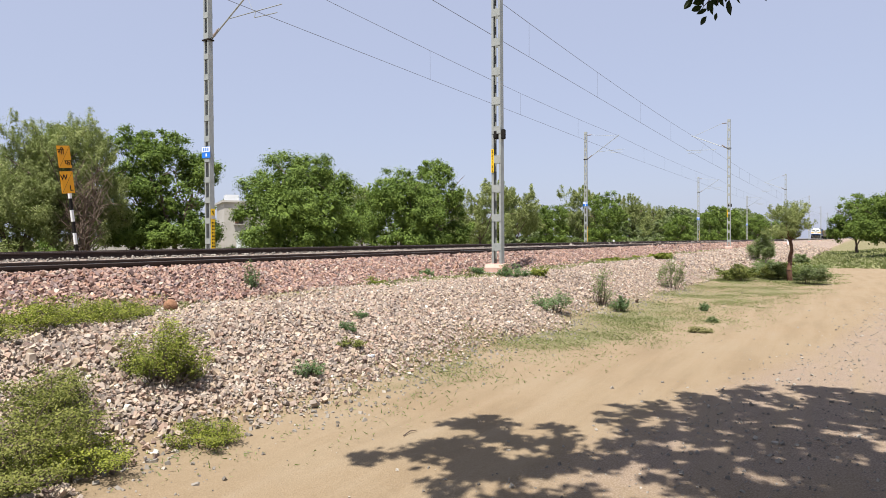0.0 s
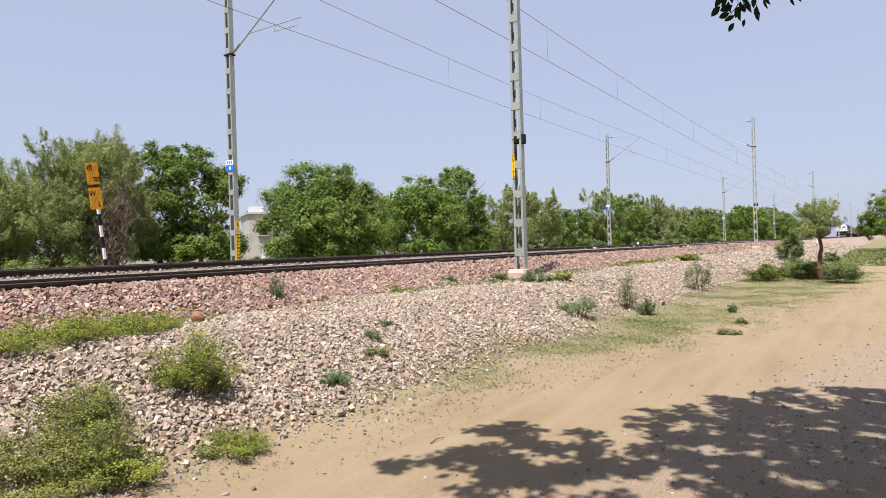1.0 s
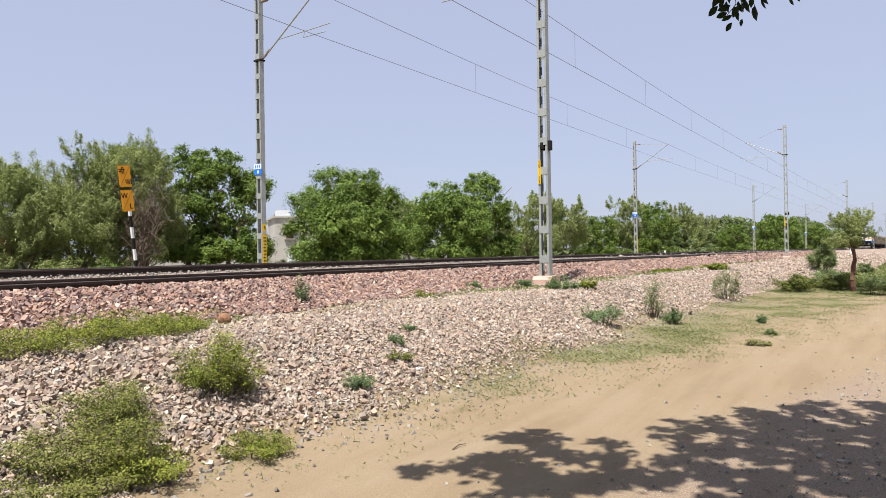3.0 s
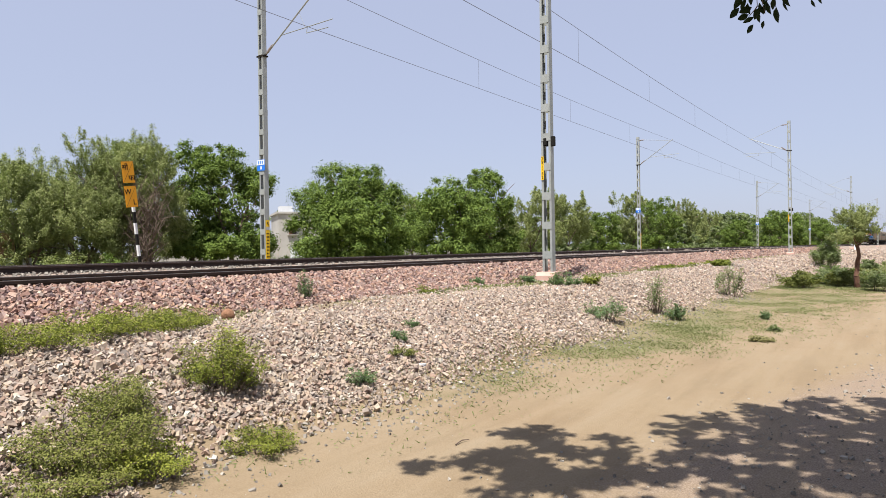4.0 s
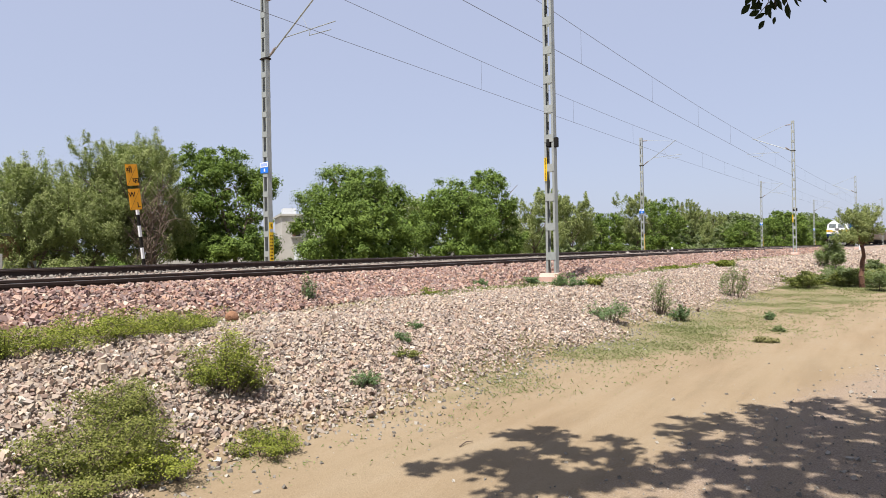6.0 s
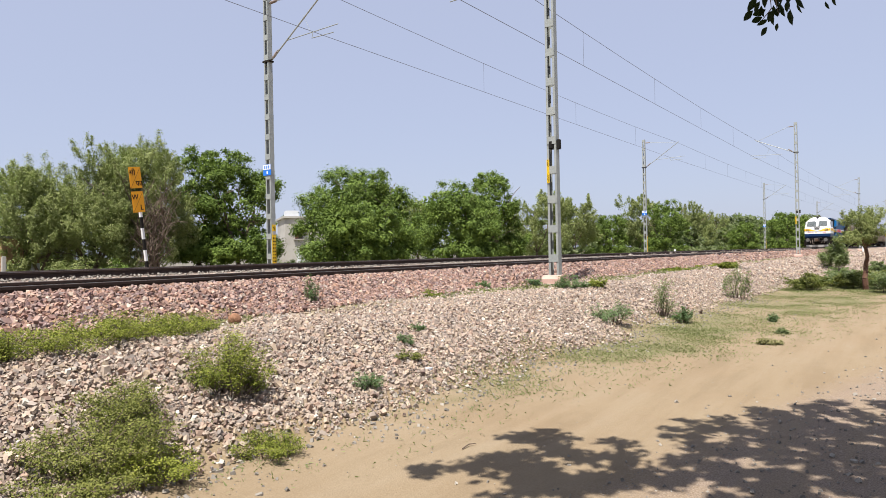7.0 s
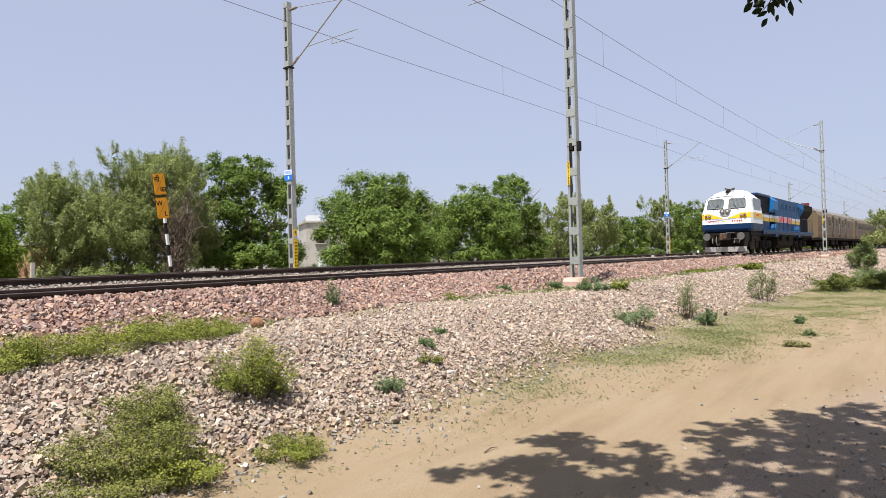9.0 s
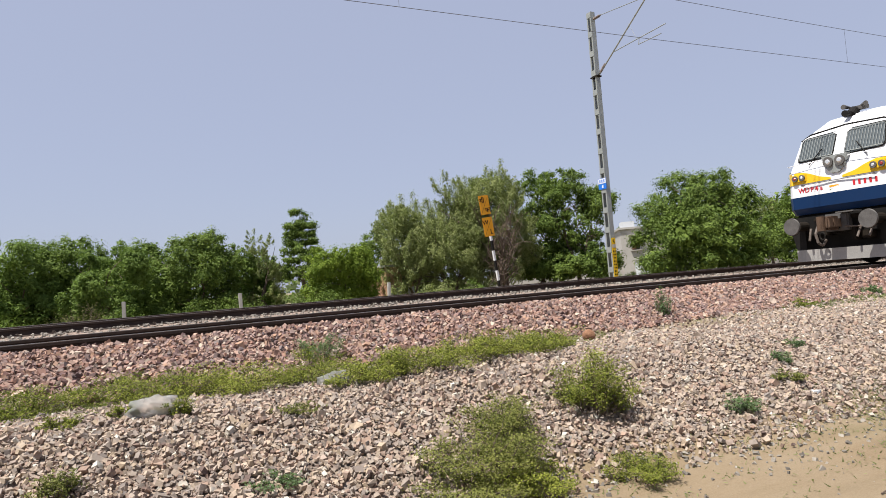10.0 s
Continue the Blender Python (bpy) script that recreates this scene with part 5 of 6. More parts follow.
def build_litter():
    ball = tagged(part("ball", ball_mesh(), M_HUSK), "round reddish-brown coconut-like ball lying on the grass strip", "ball")
    ball.location = (5.7, 7.46, land(5.7, 7.46) + 0.075)
    for i, (x, y, s, lab) in enumerate(((1.88, 6.72, 0.14, "crumpled clear plastic bag on the weeds"), (3.67, 6.85, 0.08, "crumpled clear plastic bag in the weeds"), (0.18, 6.42, 0.17, "torn pale plastic sheet on the stones"))):
        bm = B()
        bmesh.ops.create_icosphere(bm, subdivisions=4, radius=1)
        for v in bm.verts:
            k = 1 + 0.40 * noise.noise(v.co * 1.9 + Vector((i * 5, 0, 0))) + 0.16 * noise.noise(v.co * 5)
            v.co = Vector((v.co.x * s * 1.2 * k, v.co.y * s * 0.8 * k, max(-0.3 * s, v.co.z * s * 0.6 * k)))
        ob = part("plastic_bag", bm, M_FILM, None, "", True)
        ob.location = (x, y, land(x, y) + 0.3 * s + 0.03)
        tagged(ob, lab, "litter", "litter")
    for i, (x, y, s) in enumerate(((2.27, 4.6, 0.055), (7.43, 5.16, 0.055), (6.36, 4.68, 0.06), (31.5, 1.9, 0.25))):
        me_v, me_f = STONES[i + 2]
        ob = raw("white_stone", (me_v * s * 1.3).tolist(), me_f.tolist(), M_WHITEWASH)
        ob.location = (x, y, land(x, y) + s * 0.45)
        tagged(ob, "single pale whitish stone", "stone", "pale stones")
    bm = rod(B(), (-0.09, 0, 0.012), (0.02, 0.01, 0.02), 0.006, 0.005, 6)
    rod(bm, (0.02, 0.01, 0.02), (0.1, -0.01, 0.01), 0.005, 0.003, 6)
    tw = part("twig", bm, M_BARK)
    tw.location = (4.55, 2.96, land(4.55, 2.96))
    tagged(tw, "short dry twig lying on the sandy road", "twig")


def ball_mesh():
    bm = B()
    bmesh.ops.create_icosphere(bm, subdivisions=3, radius=0.09)
    for v in bm.verts:
        v.co *= 1 + 0.10 * noise.noise(v.co * 14) + 0.04 * noise.noise(v.co * 40)
    return bm


def build_road_grit():
    rng = np.random.default_rng(77)
    pts, sz = [], []
    for x, y in zip(rng.uniform(2.5, 22, 26000), rng.uniform(-3.2, 4.6, 26000)):
        e = float(np.interp(x, EDGE_X, EDGE_Y))
        v = y - off(x)
        grit = (1 - smooth01(e - 2.3, e - 1.1, y)) * smooth01(3.0, 5.5, x + 0.4 * y)
        near_toe = smooth01(heap_toe(x) - 1.2, heap_toe(x), v)
        if rng.random() < 0.02 + 0.8 * grit + 0.7 * near_toe + 0.08 * smooth01(e - 0.2, e + 0.8, y):
            s = min(0.05, rng.lognormal(0, 0.55) * (0.012 + 0.016 * near_toe))
            pts.append((x, y, land(x, y) + s * 0.12))
            sz.append(s)
    pour("road_gravel", np.array(pts), np.array(sz), M_GREY, 78, "loose small grey stones scattered on the sandy road", "gravel")


# ---- buildings behind the line ----
def build_house():
    h = empty("house", pose(52.3, 54.0, 0.4, 0, 0, -35), "flat-roofed grey plastered house behind the trees", "house", "houses")
    part("wall", box(B(), (0, 0, 2.6), (7.5, 7, 5.2)), M_PLASTER, h)
    part("roof", box(B(), (0, 0, 5.3), (7.9, 7.4, 0.2)), M_CONC, h)
    part("parapet", box(B(), (-2.9, -2.4, 5.70), (1.3, 1.9, 0.6)), M_WHITEWASH, h)
    for x, z, w, hh in ((1.9, 3.8, 1.0, 1.3), (-2.3, 3.7, 0.8, 1.4)):
        win = part("window", box(B(), (x, -3.52, z), (w, 0.06, hh)), M_DARK, h)
        part("shutter", box(B(), (x - 0.2, -3.56, z), (w * 0.45, 0.04, hh - 0.1)), M_SHUTTER, win)
        part("sill", box(B(), (x, -3.6, z - hh / 2 - 0.05), (w + 0.3, 0.25, 0.08)), M_PLASTER, win)
    part("sunshade", box(B(), (-2.3, -3.8, 4.55), (1.4, 0.6, 0.08)), M_PLASTER, h)
    part("side_wing", box(B(), (-5.3, -1.0, 1.3), (3.2, 4.0, 2.6)), M_PLASTER, h, "lower grey plastered wing")
    w = tagged(part("boundary_wall", box(B(), (0, 0, 0.5), (13, 0.25, 1.2)), M_PLASTER), "long plain grey plastered boundary wall", "wall")
    w.matrix_world = pose(35.5, 50, 0.3, 0, 0, -25)
    hut = empty("hut", pose(46.3, 49, 0.35, 0, 0, -40), "small white-washed hut with a flat roof", "hut", "houses")
    part("wall", box(B(), (0, 0, 0.95), (2.0, 1.8, 1.9)), M_WHITEWASH, hut)
    part("roof", box(B(), (0, 0, 1.95), (2.2, 2.0, 0.1)), M_CONC, hut)
    b = empty("house", pose(11.75, 30.0, 0.4, 0, 0, 10), "small reddish brick house behind the trees", "house", "houses")
    part("wall", box(B(), (0, 0, 1.0), (1.5, 2.0, 2.2)), M_BRICKRED, b)
    part("roof", box(B(), (0, 0, 2.15), (1.7, 2.2, 0.10)), M_CONC, b)
    part("plinth", box(B(), (0, -1.05, 0.55), (1.4, 0.12, 1.1)), M_WHITEWASH, b)
    part("door", box(B(), (0.3, -1.02, 1.5), (0.4, 0.06, 0.6)), M_DARK, b)
    w = tagged(part("boundary_wall", box(B(), (0, 0, 0.75), (26, 0.25, 1.5)), M_PLASTER), "low pale boundary wall beyond the trees", "wall")
    w.matrix_world = pose(72, 60, 0.3, 0, 0, -15)


# ---- the train: each vehicle's own x runs backwards from its front, y across, z up from the rail ----
def wheelset_part(parent, x, r=0.5):
    for s in (-1, 1):
        w = part("wheel", rod(B(), (x, s * 0.80, r), (x, s * 0.93, r), r, seg=24), M_GRIME, parent)
        part("axle_box", box(B(), (x, s * 1.12, r), (0.34, 0.2, 0.34), None, 0.04), M_BLACK, w)


def bogie_part(parent, x0, axles, r, length):
    b = part("bogie", box(B(), (x0, 0, r + 0.05), (length, 1.5, 0.25)), M_BLACK, parent, "grimy steel bogie")
    for s in (-1, 1):
        bm = B()
        slab(bm, [(x0 - length / 2, r + 0.02), (x0 - length / 2 + 0.3, r - 0.12), (x0 + length / 2 - 0.3, r - 0.12), (x0 + length / 2, r + 0.02), (x0 + length / 2, r + 0.3), (x0 - length / 2, r + 0.3)], 1, s * 1.0, s * 1.16)
        part("side_frame", bm, M_GRIME, b)
        for i in range(len(axles) - 1):
            m = (axles[i] + axles[i + 1]) / 2
            bm = B()
            for dx in (-0.16, 0.16):
                rod(bm, (m + dx, s * 1.2, r - 0.15), (m + dx, s * 1.2, r + 0.28), 0.09, seg=10)
            part("spring", bm, M_BLACK, b)
    for a in axles:
        wheelset_part(b, a, r)


def build_loco():
    L = empty("locomotive", pose(0, 0, 0), "blue and white diesel locomotive with a yellow stripe on rails", "locomotive")
    # underframe
    part("underframe", box(B(), (11.0, 0, 1.28), (21.4, 2.75, 0.34), None, 0.03), M_BLACK, L)
    bogie_part(L, 4.3, (2.5, 4.3, 6.1), 0.53, 5.0)
    bogie_part(L, 17.6, (15.8, 17.6, 19.4), 0.53, 5.0)
    bm = B()
    slab(bm, [(-1.25, 1.15), (-1.3, 0.55), (-1.0, 0.3), (1.0, 0.3), (1.3, 0.55), (1.25, 1.15)], 0, 8.2, 13.8)
    part("fuel_tank", bm, M_GRIME, L, "grimy rounded fuel tank")
    # cab: front slopes back; side view outline in (x, z)
    nose = [(0.10, 1.40), (0.0, 1.56), (0.0, 1.87), (0.05, 2.52), (0.46, 3.42), (0.92, 3.86), (1.4, 3.98)]

    def band(z0, z1):
        """The front's outline between two heights."""
        pts = [(float(np.interp(z0, [p[1] for p in nose], [p[0] for p in nose])), z0)]
        pts += [p for p in nose if z0 < p[1] < z1]
        pts.append((float(np.interp(z1, [p[1] for p in nose], [p[0] for p in nose])), z1))
        return pts

    def half(z):
        return float(np.interp(z, [1.0, 1.6, 2.4, 3.35, 3.62, 4.0], [1.40, 1.47, 1.47, 1.36, 1.18, 0.62]))

    def cab_band(name, z0, z1, material, back, label=""):
        """A slice of the cab, with rounded front corners."""
        rows = band(z0, z1)
        bm = B()
        loops = []
        for x, z in rows:
            w = half(z)
            c = 0.16
            loops.append([bm.verts.new(p) for p in ((back, -w, z), (x + c + 0.35, -w, z), (x + c, -w + 0.05, z), (x + 0.03, -w + 0.20, z), (x, -w * 0.5, z), (x - 0.03, 0, z), (x, w * 0.5, z),
                                                    (x + 0.03, w - 0.20, z), (x + c, w - 0.05, z), (x + c + 0.35, w, z), (back, w, z))])
        for a, b in zip(loops, loops[1:]):
            for i in range(len(a)):
                j = (i + 1) % len(a)
                bm.faces.new((a[i], a[j], b[j], b[i]))
        bm.faces.new(loops[0][::-1])
        bm.faces.new(loops[-1])
        bmesh.ops.recalc_face_normals(bm, faces=bm.faces[:])
        return part(name, bm, material, L, label)
    cab_band("cab_skirt", 1.40, 1.87, M_NAVY, 2.95, "navy blue lower cab")
    cab = cab_band("cab_body", 1.87, 3.98, M_WHITE, 2.95, "white cab with a sloping front")

    def fx(z):
        return float(np.interp(z, [p[1] for p in nose], [p[0] for p in nose]))

    def sx(y, z):
        """The cab front's surface."""
        w = half(z)
        return fx(z) + float(np.interp(abs(y), [0, w * 0.5, w - 0.20, w - 0.05], [-0.03, 0.0, 0.03, 0.16]))
    # yellow stripe on the front in two rising wings, and round the sides
    for s in (-1, 1):
        bm = B()
        row = []
        for y, zt in ((0.15, 2.26), (0.45, 2.33), (0.7, 2.44), (0.95, 2.52), (1.27, 2.53), (1.42, 2.53)):
            row.append([bm.verts.new((sx(y, z) - 0.012, s * y, z)) for z in (2.21, zt)])
        for a, b in zip(row, row[1:]):
            bm.faces.new((a[0], b[0], b[1], a[1]))
        bmesh.ops.recalc_face_normals(bm, faces=bm.faces[:])
        part("front_stripe", bm, M_YELLOW, cab, "yellow swept stripe")
        part("side_stripe", box(B(), (1.75, s * (half(2.3) + 0.003), 2.37), (2.36, 0.01, 0.32)), M_YELLOW, cab)
        bm = box(B(), (fx(2.37), s * 1.02, 2.37), (0.08, 0.40, 0.20), None, 0.015)
        lamp = part("marker_light", bm, M_YELLOW, cab)
        for q, mm in ((0.10, M_LAMP), (-0.10, M_REDLENS)):
            part("rim", rod(B(), (fx(2.37) - 0.075, s * (1.02 - q), 2.37), (fx(2.37) - 0.02, s * (1.02 - q), 2.37), 0.08, seg=16), M_IRON, lamp)
            part("lens", rod(B(), (fx(2.37) - 0.085, s * (1.02 - q), 2.37), (fx(2.37) - 0.06, s * (1.02 - q), 2.37), 0.03, 0.058, seg=14), mm, lamp)
        # windscreen
        w = part("windscreen", B_pane(s, fx), M_GLASS, cab, "dark windscreen behind a wire grille")
        part("seal", B_pane(s, fx, 0.03, 0.026), M_BLACK, w)
        bm = B()
        for i in range(13):
            y = s * (0.17 + 0.90 * i / 12)
            rod(bm, (fx(2.85) - 0.05, y, 2.85), (fx(3.38) - 0.05, y, 3.38), 0.006, seg=4)
        rod(bm, (fx(2.85) - 0.05, s * 0.14, 2.85), (fx(2.85) - 0.05, s * 1.1, 2.85), 0.008, seg=4)
        rod(bm, (fx(3.4) - 0.05, s * 0.14, 3.40), (fx(3.4) - 0.05, s * 1.06, 3.40), 0.008, seg=4)
        part("grille", bm, M_GALV, w, "thin wire grille")
        bm = rod(B(), (fx(2.68) - 0.05, s * 0.75, 2.68), (fx(3.05) - 0.07, s * 0.45, 3.05), 0.014, seg=5)
        part("wiper", bm, M_BLACK, w)
        bm = B()
        for a, b in (((fx(2.66) - 0.12, s * 0.2, 2.72), (fx(2.66) - 0.12, s * 1.3, 2.72)),):
            rod(bm, a, b, 0.010, seg=5)
        for yy in (0.2, 0.75, 1.3):
            rod(bm, (fx(2.66) - 0.12, s * yy, 2.72), (fx(2.66) + 0.03, s * yy, 2.70), 0.010, seg=5)
        part("handrail", bm, M_WHITE, cab)
        # side window and door
        win = part("side_window", box(B(), (1.85, s * (half(3.0) + 0.012), 3.05), (1.75, 0.04, 0.72), None, 0.01), M_GLASS, cab)
        part("window_frame", box(B(), (1.9, s * (half(3.0) + 0.026), 3.05), (0.07, 0.03, 0.72)), M_GALV, win)
        # cab side plate marks
        for i in range(5):
            part("side_mark", box(B(), (1.35 + 0.12 * i, s * (half(2.1) + 0.010), 2.38), (0.07, 0.006, 0.12)), M_RED_LETTER, cab)
    # twin headlight
    bm = B()
    slab(bm, [(-0.33, 2.80), (0.33, 2.80), (0.24, 2.50), (0.10, 2.36), (-0.10, 2.36), (-0.24, 2.50)], 0, fx(2.45) - 0.075, fx(2.62) + 0.02)
    hl = part("headlight", bm, M_GALV, cab, "grey tapering headlight housing")
    for s in (-1, 1):
        part("bezel", rod(B(), (fx(2.62) - 0.17, s * 0.15, 2.64), (fx(2.62) - 0.04, s * 0.15, 2.64), 0.128, seg=20), M_IRON, hl)
        part("lens", rod(B(), (fx(2.62) - 0.185, s * 0.15, 2.64), (fx(2.62) - 0.15, s * 0.15, 2.64), 0.04, 0.105, seg=20), M_LAMP, hl)
    # gutter over the windscreens, horns
    bm = B()
    pts = [(sx(y, z) - 0.02, y, z) for y, z in ((-1.18, 3.40), (-0.95, 3.54), (0.0, 3.60), (0.95, 3.54), (1.18, 3.40))]
    for a, b in zip(pts, pts[1:]):
        rod(bm, a, b, 0.02, seg=5)
    part("brow", bm, M_BLACK, cab)
    bm = rod(B(), (0.62, 0.02, 3.88), (0.88, 0.02, 3.90), 0.085, 0.07, 16)
    rod(bm, (0.86, 0.02, 3.84), (1.05, 0.02, 3.98), 0.13, 0.13, 14)
    part("cab_lamp", bm, M_BLACK, cab, "black round lamp on the cab roof")
    horn = part("horn", rod(B(), (0.75, 0.12, 4.08), (1.05, 0.12, 4.08), 0.065, 0.025, 14), M_IRON, cab, "grey air horn")
    part("horn_bell", rod(B(), (1.1, -0.12, 4.08), (0.95, -0.34, 4.08), 0.025, 0.06, 14), M_IRON, horn)
    part("horn_base", box(B(), (1.1, -0.08, 4.03), (0.16, 0.4, 0.10)), M_IRON, horn)
    # writing on the front
    for ch, y, size in (("W", 0.98, 0.18), ("D", 0.82, 0.18), ("P", 0.68, 0.18), ("4", 0.55, 0.18), ("B", 0.42, 0.12)):
        letters("class_letter", ch, size, pose(min(sx(y - 0.06, 2.03), sx(y + 0.06, 2.03)) - 0.006, y, 2.03 + (size - 0.18) * 0.3, 90, 0, -90), M_RED_LETTER, cab, 0.002)
    for i in range(5):
        part("number_mark", box(B(), (sx(0.42 + 0.13 * i, 2.03) - 0.006, -0.42 - 0.13 * i, 2.03), (0.006, 0.055, 0.13)), M_RED_LETTER, cab, "red painted mark")
    flag = part("orange_mark", box(B(), (-0.015, 0.08, 2.03), (0.006, 0.24, 0.045)), M_SIGN, cab)
    part("green_mark", box(B(), (-0.015, 0.08, 1.94), (0.006, 0.24, 0.045)), M_LIME, flag)
    part("seam", box(B(), (-0.030, 0, 2.17), (0.02, 1.9, 0.012)), M_BLACK, cab)
    # buffers, coupler, pilot
    for s in (-1, 1):
        bf = part("buffer", rod(B(), (-0.55, s * 0.978, 1.09), (-0.50, s * 0.978, 1.09), 0.215, 0.225, 28), M_IRON, L, "round grey steel buffer")
        part("buffer_rim", rod(B(), (-0.50, s * 0.978, 1.09), (-0.46, s * 0.978, 1.09), 0.235, 0.20, 28), M_GRIME, bf)
        part("buffer_shank", rod(B(), (-0.5, s * 0.978, 1.09), (0.15, s * 0.978, 1.09), 0.11, 0.13, 14), M_GRIME, bf)
    cp = part("coupler", box(B(), (-0.42, 0, 1.08), (0.40, 0.36, 0.34), None, 0.07), M_RUST, L, "grimy knuckle coupler")
    part("knuckle", rod(B(), (-0.64, 0.10, 0.90), (-0.64, 0.10, 1.26), 0.10, seg=12), M_RUST, cp)
    part("guard_arm", box(B(), (-0.66, -0.13, 1.08), (0.22, 0.10, 0.30), None, 0.04), M_RUST, cp)
    part("coupler_pocket", box(B(), (-0.12, 0, 1.10), (0.2, 0.62, 0.44), None, 0.03), M_IRON, cp)
    part("top_plate", box(B(), (-0.25, -0.36, 1.33), (0.34, 0.44, 0.03)), M_IRON, cp)
    for s in (0.32,):
        bm = B()
        for k in range(10):
            a0, a1 = 2 * math.pi * k / 10, 2 * math.pi * (k + 1) / 10
            rod(bm, (-0.3, s + 0.07 * math.cos(a0), 0.78 + 0.09 * math.sin(a0)), (-0.3, s + 0.07 * math.cos(a1), 0.78 + 0.09 * math.sin(a1)), 0.02, seg=6)
        part("hose_loop", bm, M_BLACK, cp)
    part("shank", box(B(), (-0.1, 0, 1.05), (0.5, 0.2, 0.2)), M_BLACK, cp)
    bm = B()
    for a, b in zip([(-0.15, 0.5, 1.1), (-0.3, 0.5, 0.85), (-0.3, 0.45, 0.62), (-0.2, 0.4, 0.55)], [(-0.3, 0.5, 0.85), (-0.3, 0.45, 0.62), (-0.2, 0.4, 0.55), (-0.15, 0.32, 0.7)]):
        rod(bm, a, b, 0.035, seg=8)
    part("hose", bm, M_CLIP, L)
    for s in (-0.55, 0.75, -0.85):
        part("hose", rod(B(), (-0.1, s, 1.0), (-0.25, s * 0.95, 0.7), 0.03, seg=8), M_CLIP, L)
    part("uncoupling_rod", rod(B(), (-0.2, -0.9, 0.92), (-0.25, -0.25, 0.98), 0.018, seg=6), M_CLIP, L)
    for y, z, w, h in ((0.42, 1.22, 0.5, 0.08), (-0.45, 1.22, 0.6, 0.10), (0.35, 0.95, 0.16, 0.3), (-0.35, 0.8, 0.12, 0.35), (-0.62, 0.75, 0.2, 0.2)):
        part("bracket", box(B(), (0.05, y, z), (0.3, w, h), None, 0.02), M_GRIME, L)
    part("front_plate", box(B(), (0.32, 0, 0.93), (0.2, 2.55, 1.0)), M_BLACK, L)
    part("cab_underside", box(B(), (1.7, 0, 1.12), (2.5, 2.6, 0.6)), M_BLACK, L)
    part("headstock", box(B(), (0.12, 0, 1.08), (0.22, 2.6, 0.5), None, 0.02), M_BLACK, L)
    bm = B()
    slab(bm, [(-1.2, 0.17), (1.2, 0.17), (1.2, 0.47), (-1.2, 0.47)], 0, -0.10, -0.06)
    part("pilot_plate", bm, M_PILOT, L, "pale scraped steel cowcatcher plate")
    for s in (-1, 1):
        bm = B()
        slab(bm, [(s * 0.95, 0.45), (s * 1.22, 0.45), (s * 1.35, 1.0), (s * 0.95, 1.0)], 0, -0.05, 0.02)
        part("pilot_wing", bm, M_BLACK, L)
        bm = B()
        for z in (0.35, 0.65, 0.95):
            box(bm, (0.75, s * 1.38, z), (0.5, 0.22, 0.04))
        box(bm, (0.5, s * 1.38, 0.7), (0.04, 0.26, 0.8))
        box(bm, (1.0, s * 1.38, 0.7), (0.04, 0.26, 0.8))
        part("step", bm, M_GRIME, L)
    # behind the cab: a dark recess over a navy panel, then the blue hood and the flared radiator
    part("cab_recess", box(B(), (4.7, 0, 3.05), (3.5, 2.3, 1.3)), M_BLACK, L)
    recess = part("recess_panel", box(B(), (4.7, 0, 2.05), (3.5, 2.36, 1.15)), M_NAVY, L, "navy panel behind the cab")
    part("recess_roof", box(B(), (4.75, 0, 3.80), (3.7, 2.5, 0.16), None, 0.04), M_NAVY, L)
    hood = part("hood", box(B(), (12.8, 0, 2.65), (9.6, 2.36, 2.3), None, 0.05), M_BLUE, L, "blue engine hood")
    part("hood_roof", box(B(), (12.6, 0, 3.84), (9.4, 2.1, 0.12), None, 0.03), M_NAVY, hood)
    bm = B()
    slab(bm, [(-1.10, 2.75), (-1.42, 2.95), (-1.42, 3.55), (-1.05, 3.85), (1.05, 3.85), (1.42, 3.55), (1.42, 2.95), (1.10, 2.75)], 0, 6.5, 8.1)
    part("blower_housing", bm, M_SKYBLUE, hood, "bright blue bulging housing")
    bm = B()
    slab(bm, [(-1.12, 2.75), (-1.47, 3.25), (-1.47, 3.75), (-0.8, 4.0), (0.8, 4.0), (1.47, 3.75), (1.47, 3.25), (1.12, 2.75)], 0, 17.5, 21.6)
    part("radiator", bm, M_GRIME, hood, "dark flared radiator housing")
    bm = B()
    a = [bm.verts.new(q) for q in ((16.4, -1.19, 3.6), (17.5, -1.19, 2.75), (17.5, -1.475, 3.25), (17.5, -1.475, 3.78), (16.4, -1.19, 3.78))]
    b = [bm.verts.new((v.co.x, -v.co.y, v.co.z)) for v in a]
    for q in (a, b):
        bm.faces.new((q[0], q[1], q[2]))
        bm.faces.new((q[0], q[2], q[3], q[4]))
    bm.faces.new((a[4], a[3], b[3], b[4]))
    bm.faces.new((a[1], b[1], b[2], b[3], a[3], a[2]))
    bmesh.ops.recalc_face_normals(bm, faces=bm.faces[:])
    part("radiator_front", bm, M_SKYBLUE, hood, "bright blue flared panel")
    part("rear_hood", box(B(), (19.4, 0, 2.1), (4.2, 2.2, 1.4)), M_GRIME, hood, "grimy rear hood")
    for x, r, mm in ((3.6, 0.45, M_NAVY), (5.2, 0.5, M_NAVY), (11.0, 0.5, M_BLACK), (12.4, 0.5, M_BLACK), (18.6, 0.6, M_BLACK), (20.2, 0.6, M_BLACK)):
        part("roof_fan", rod(B(), (x, 0, 3.85), (x, 0, 4.05), r, r * 0.92, 20), mm, hood)
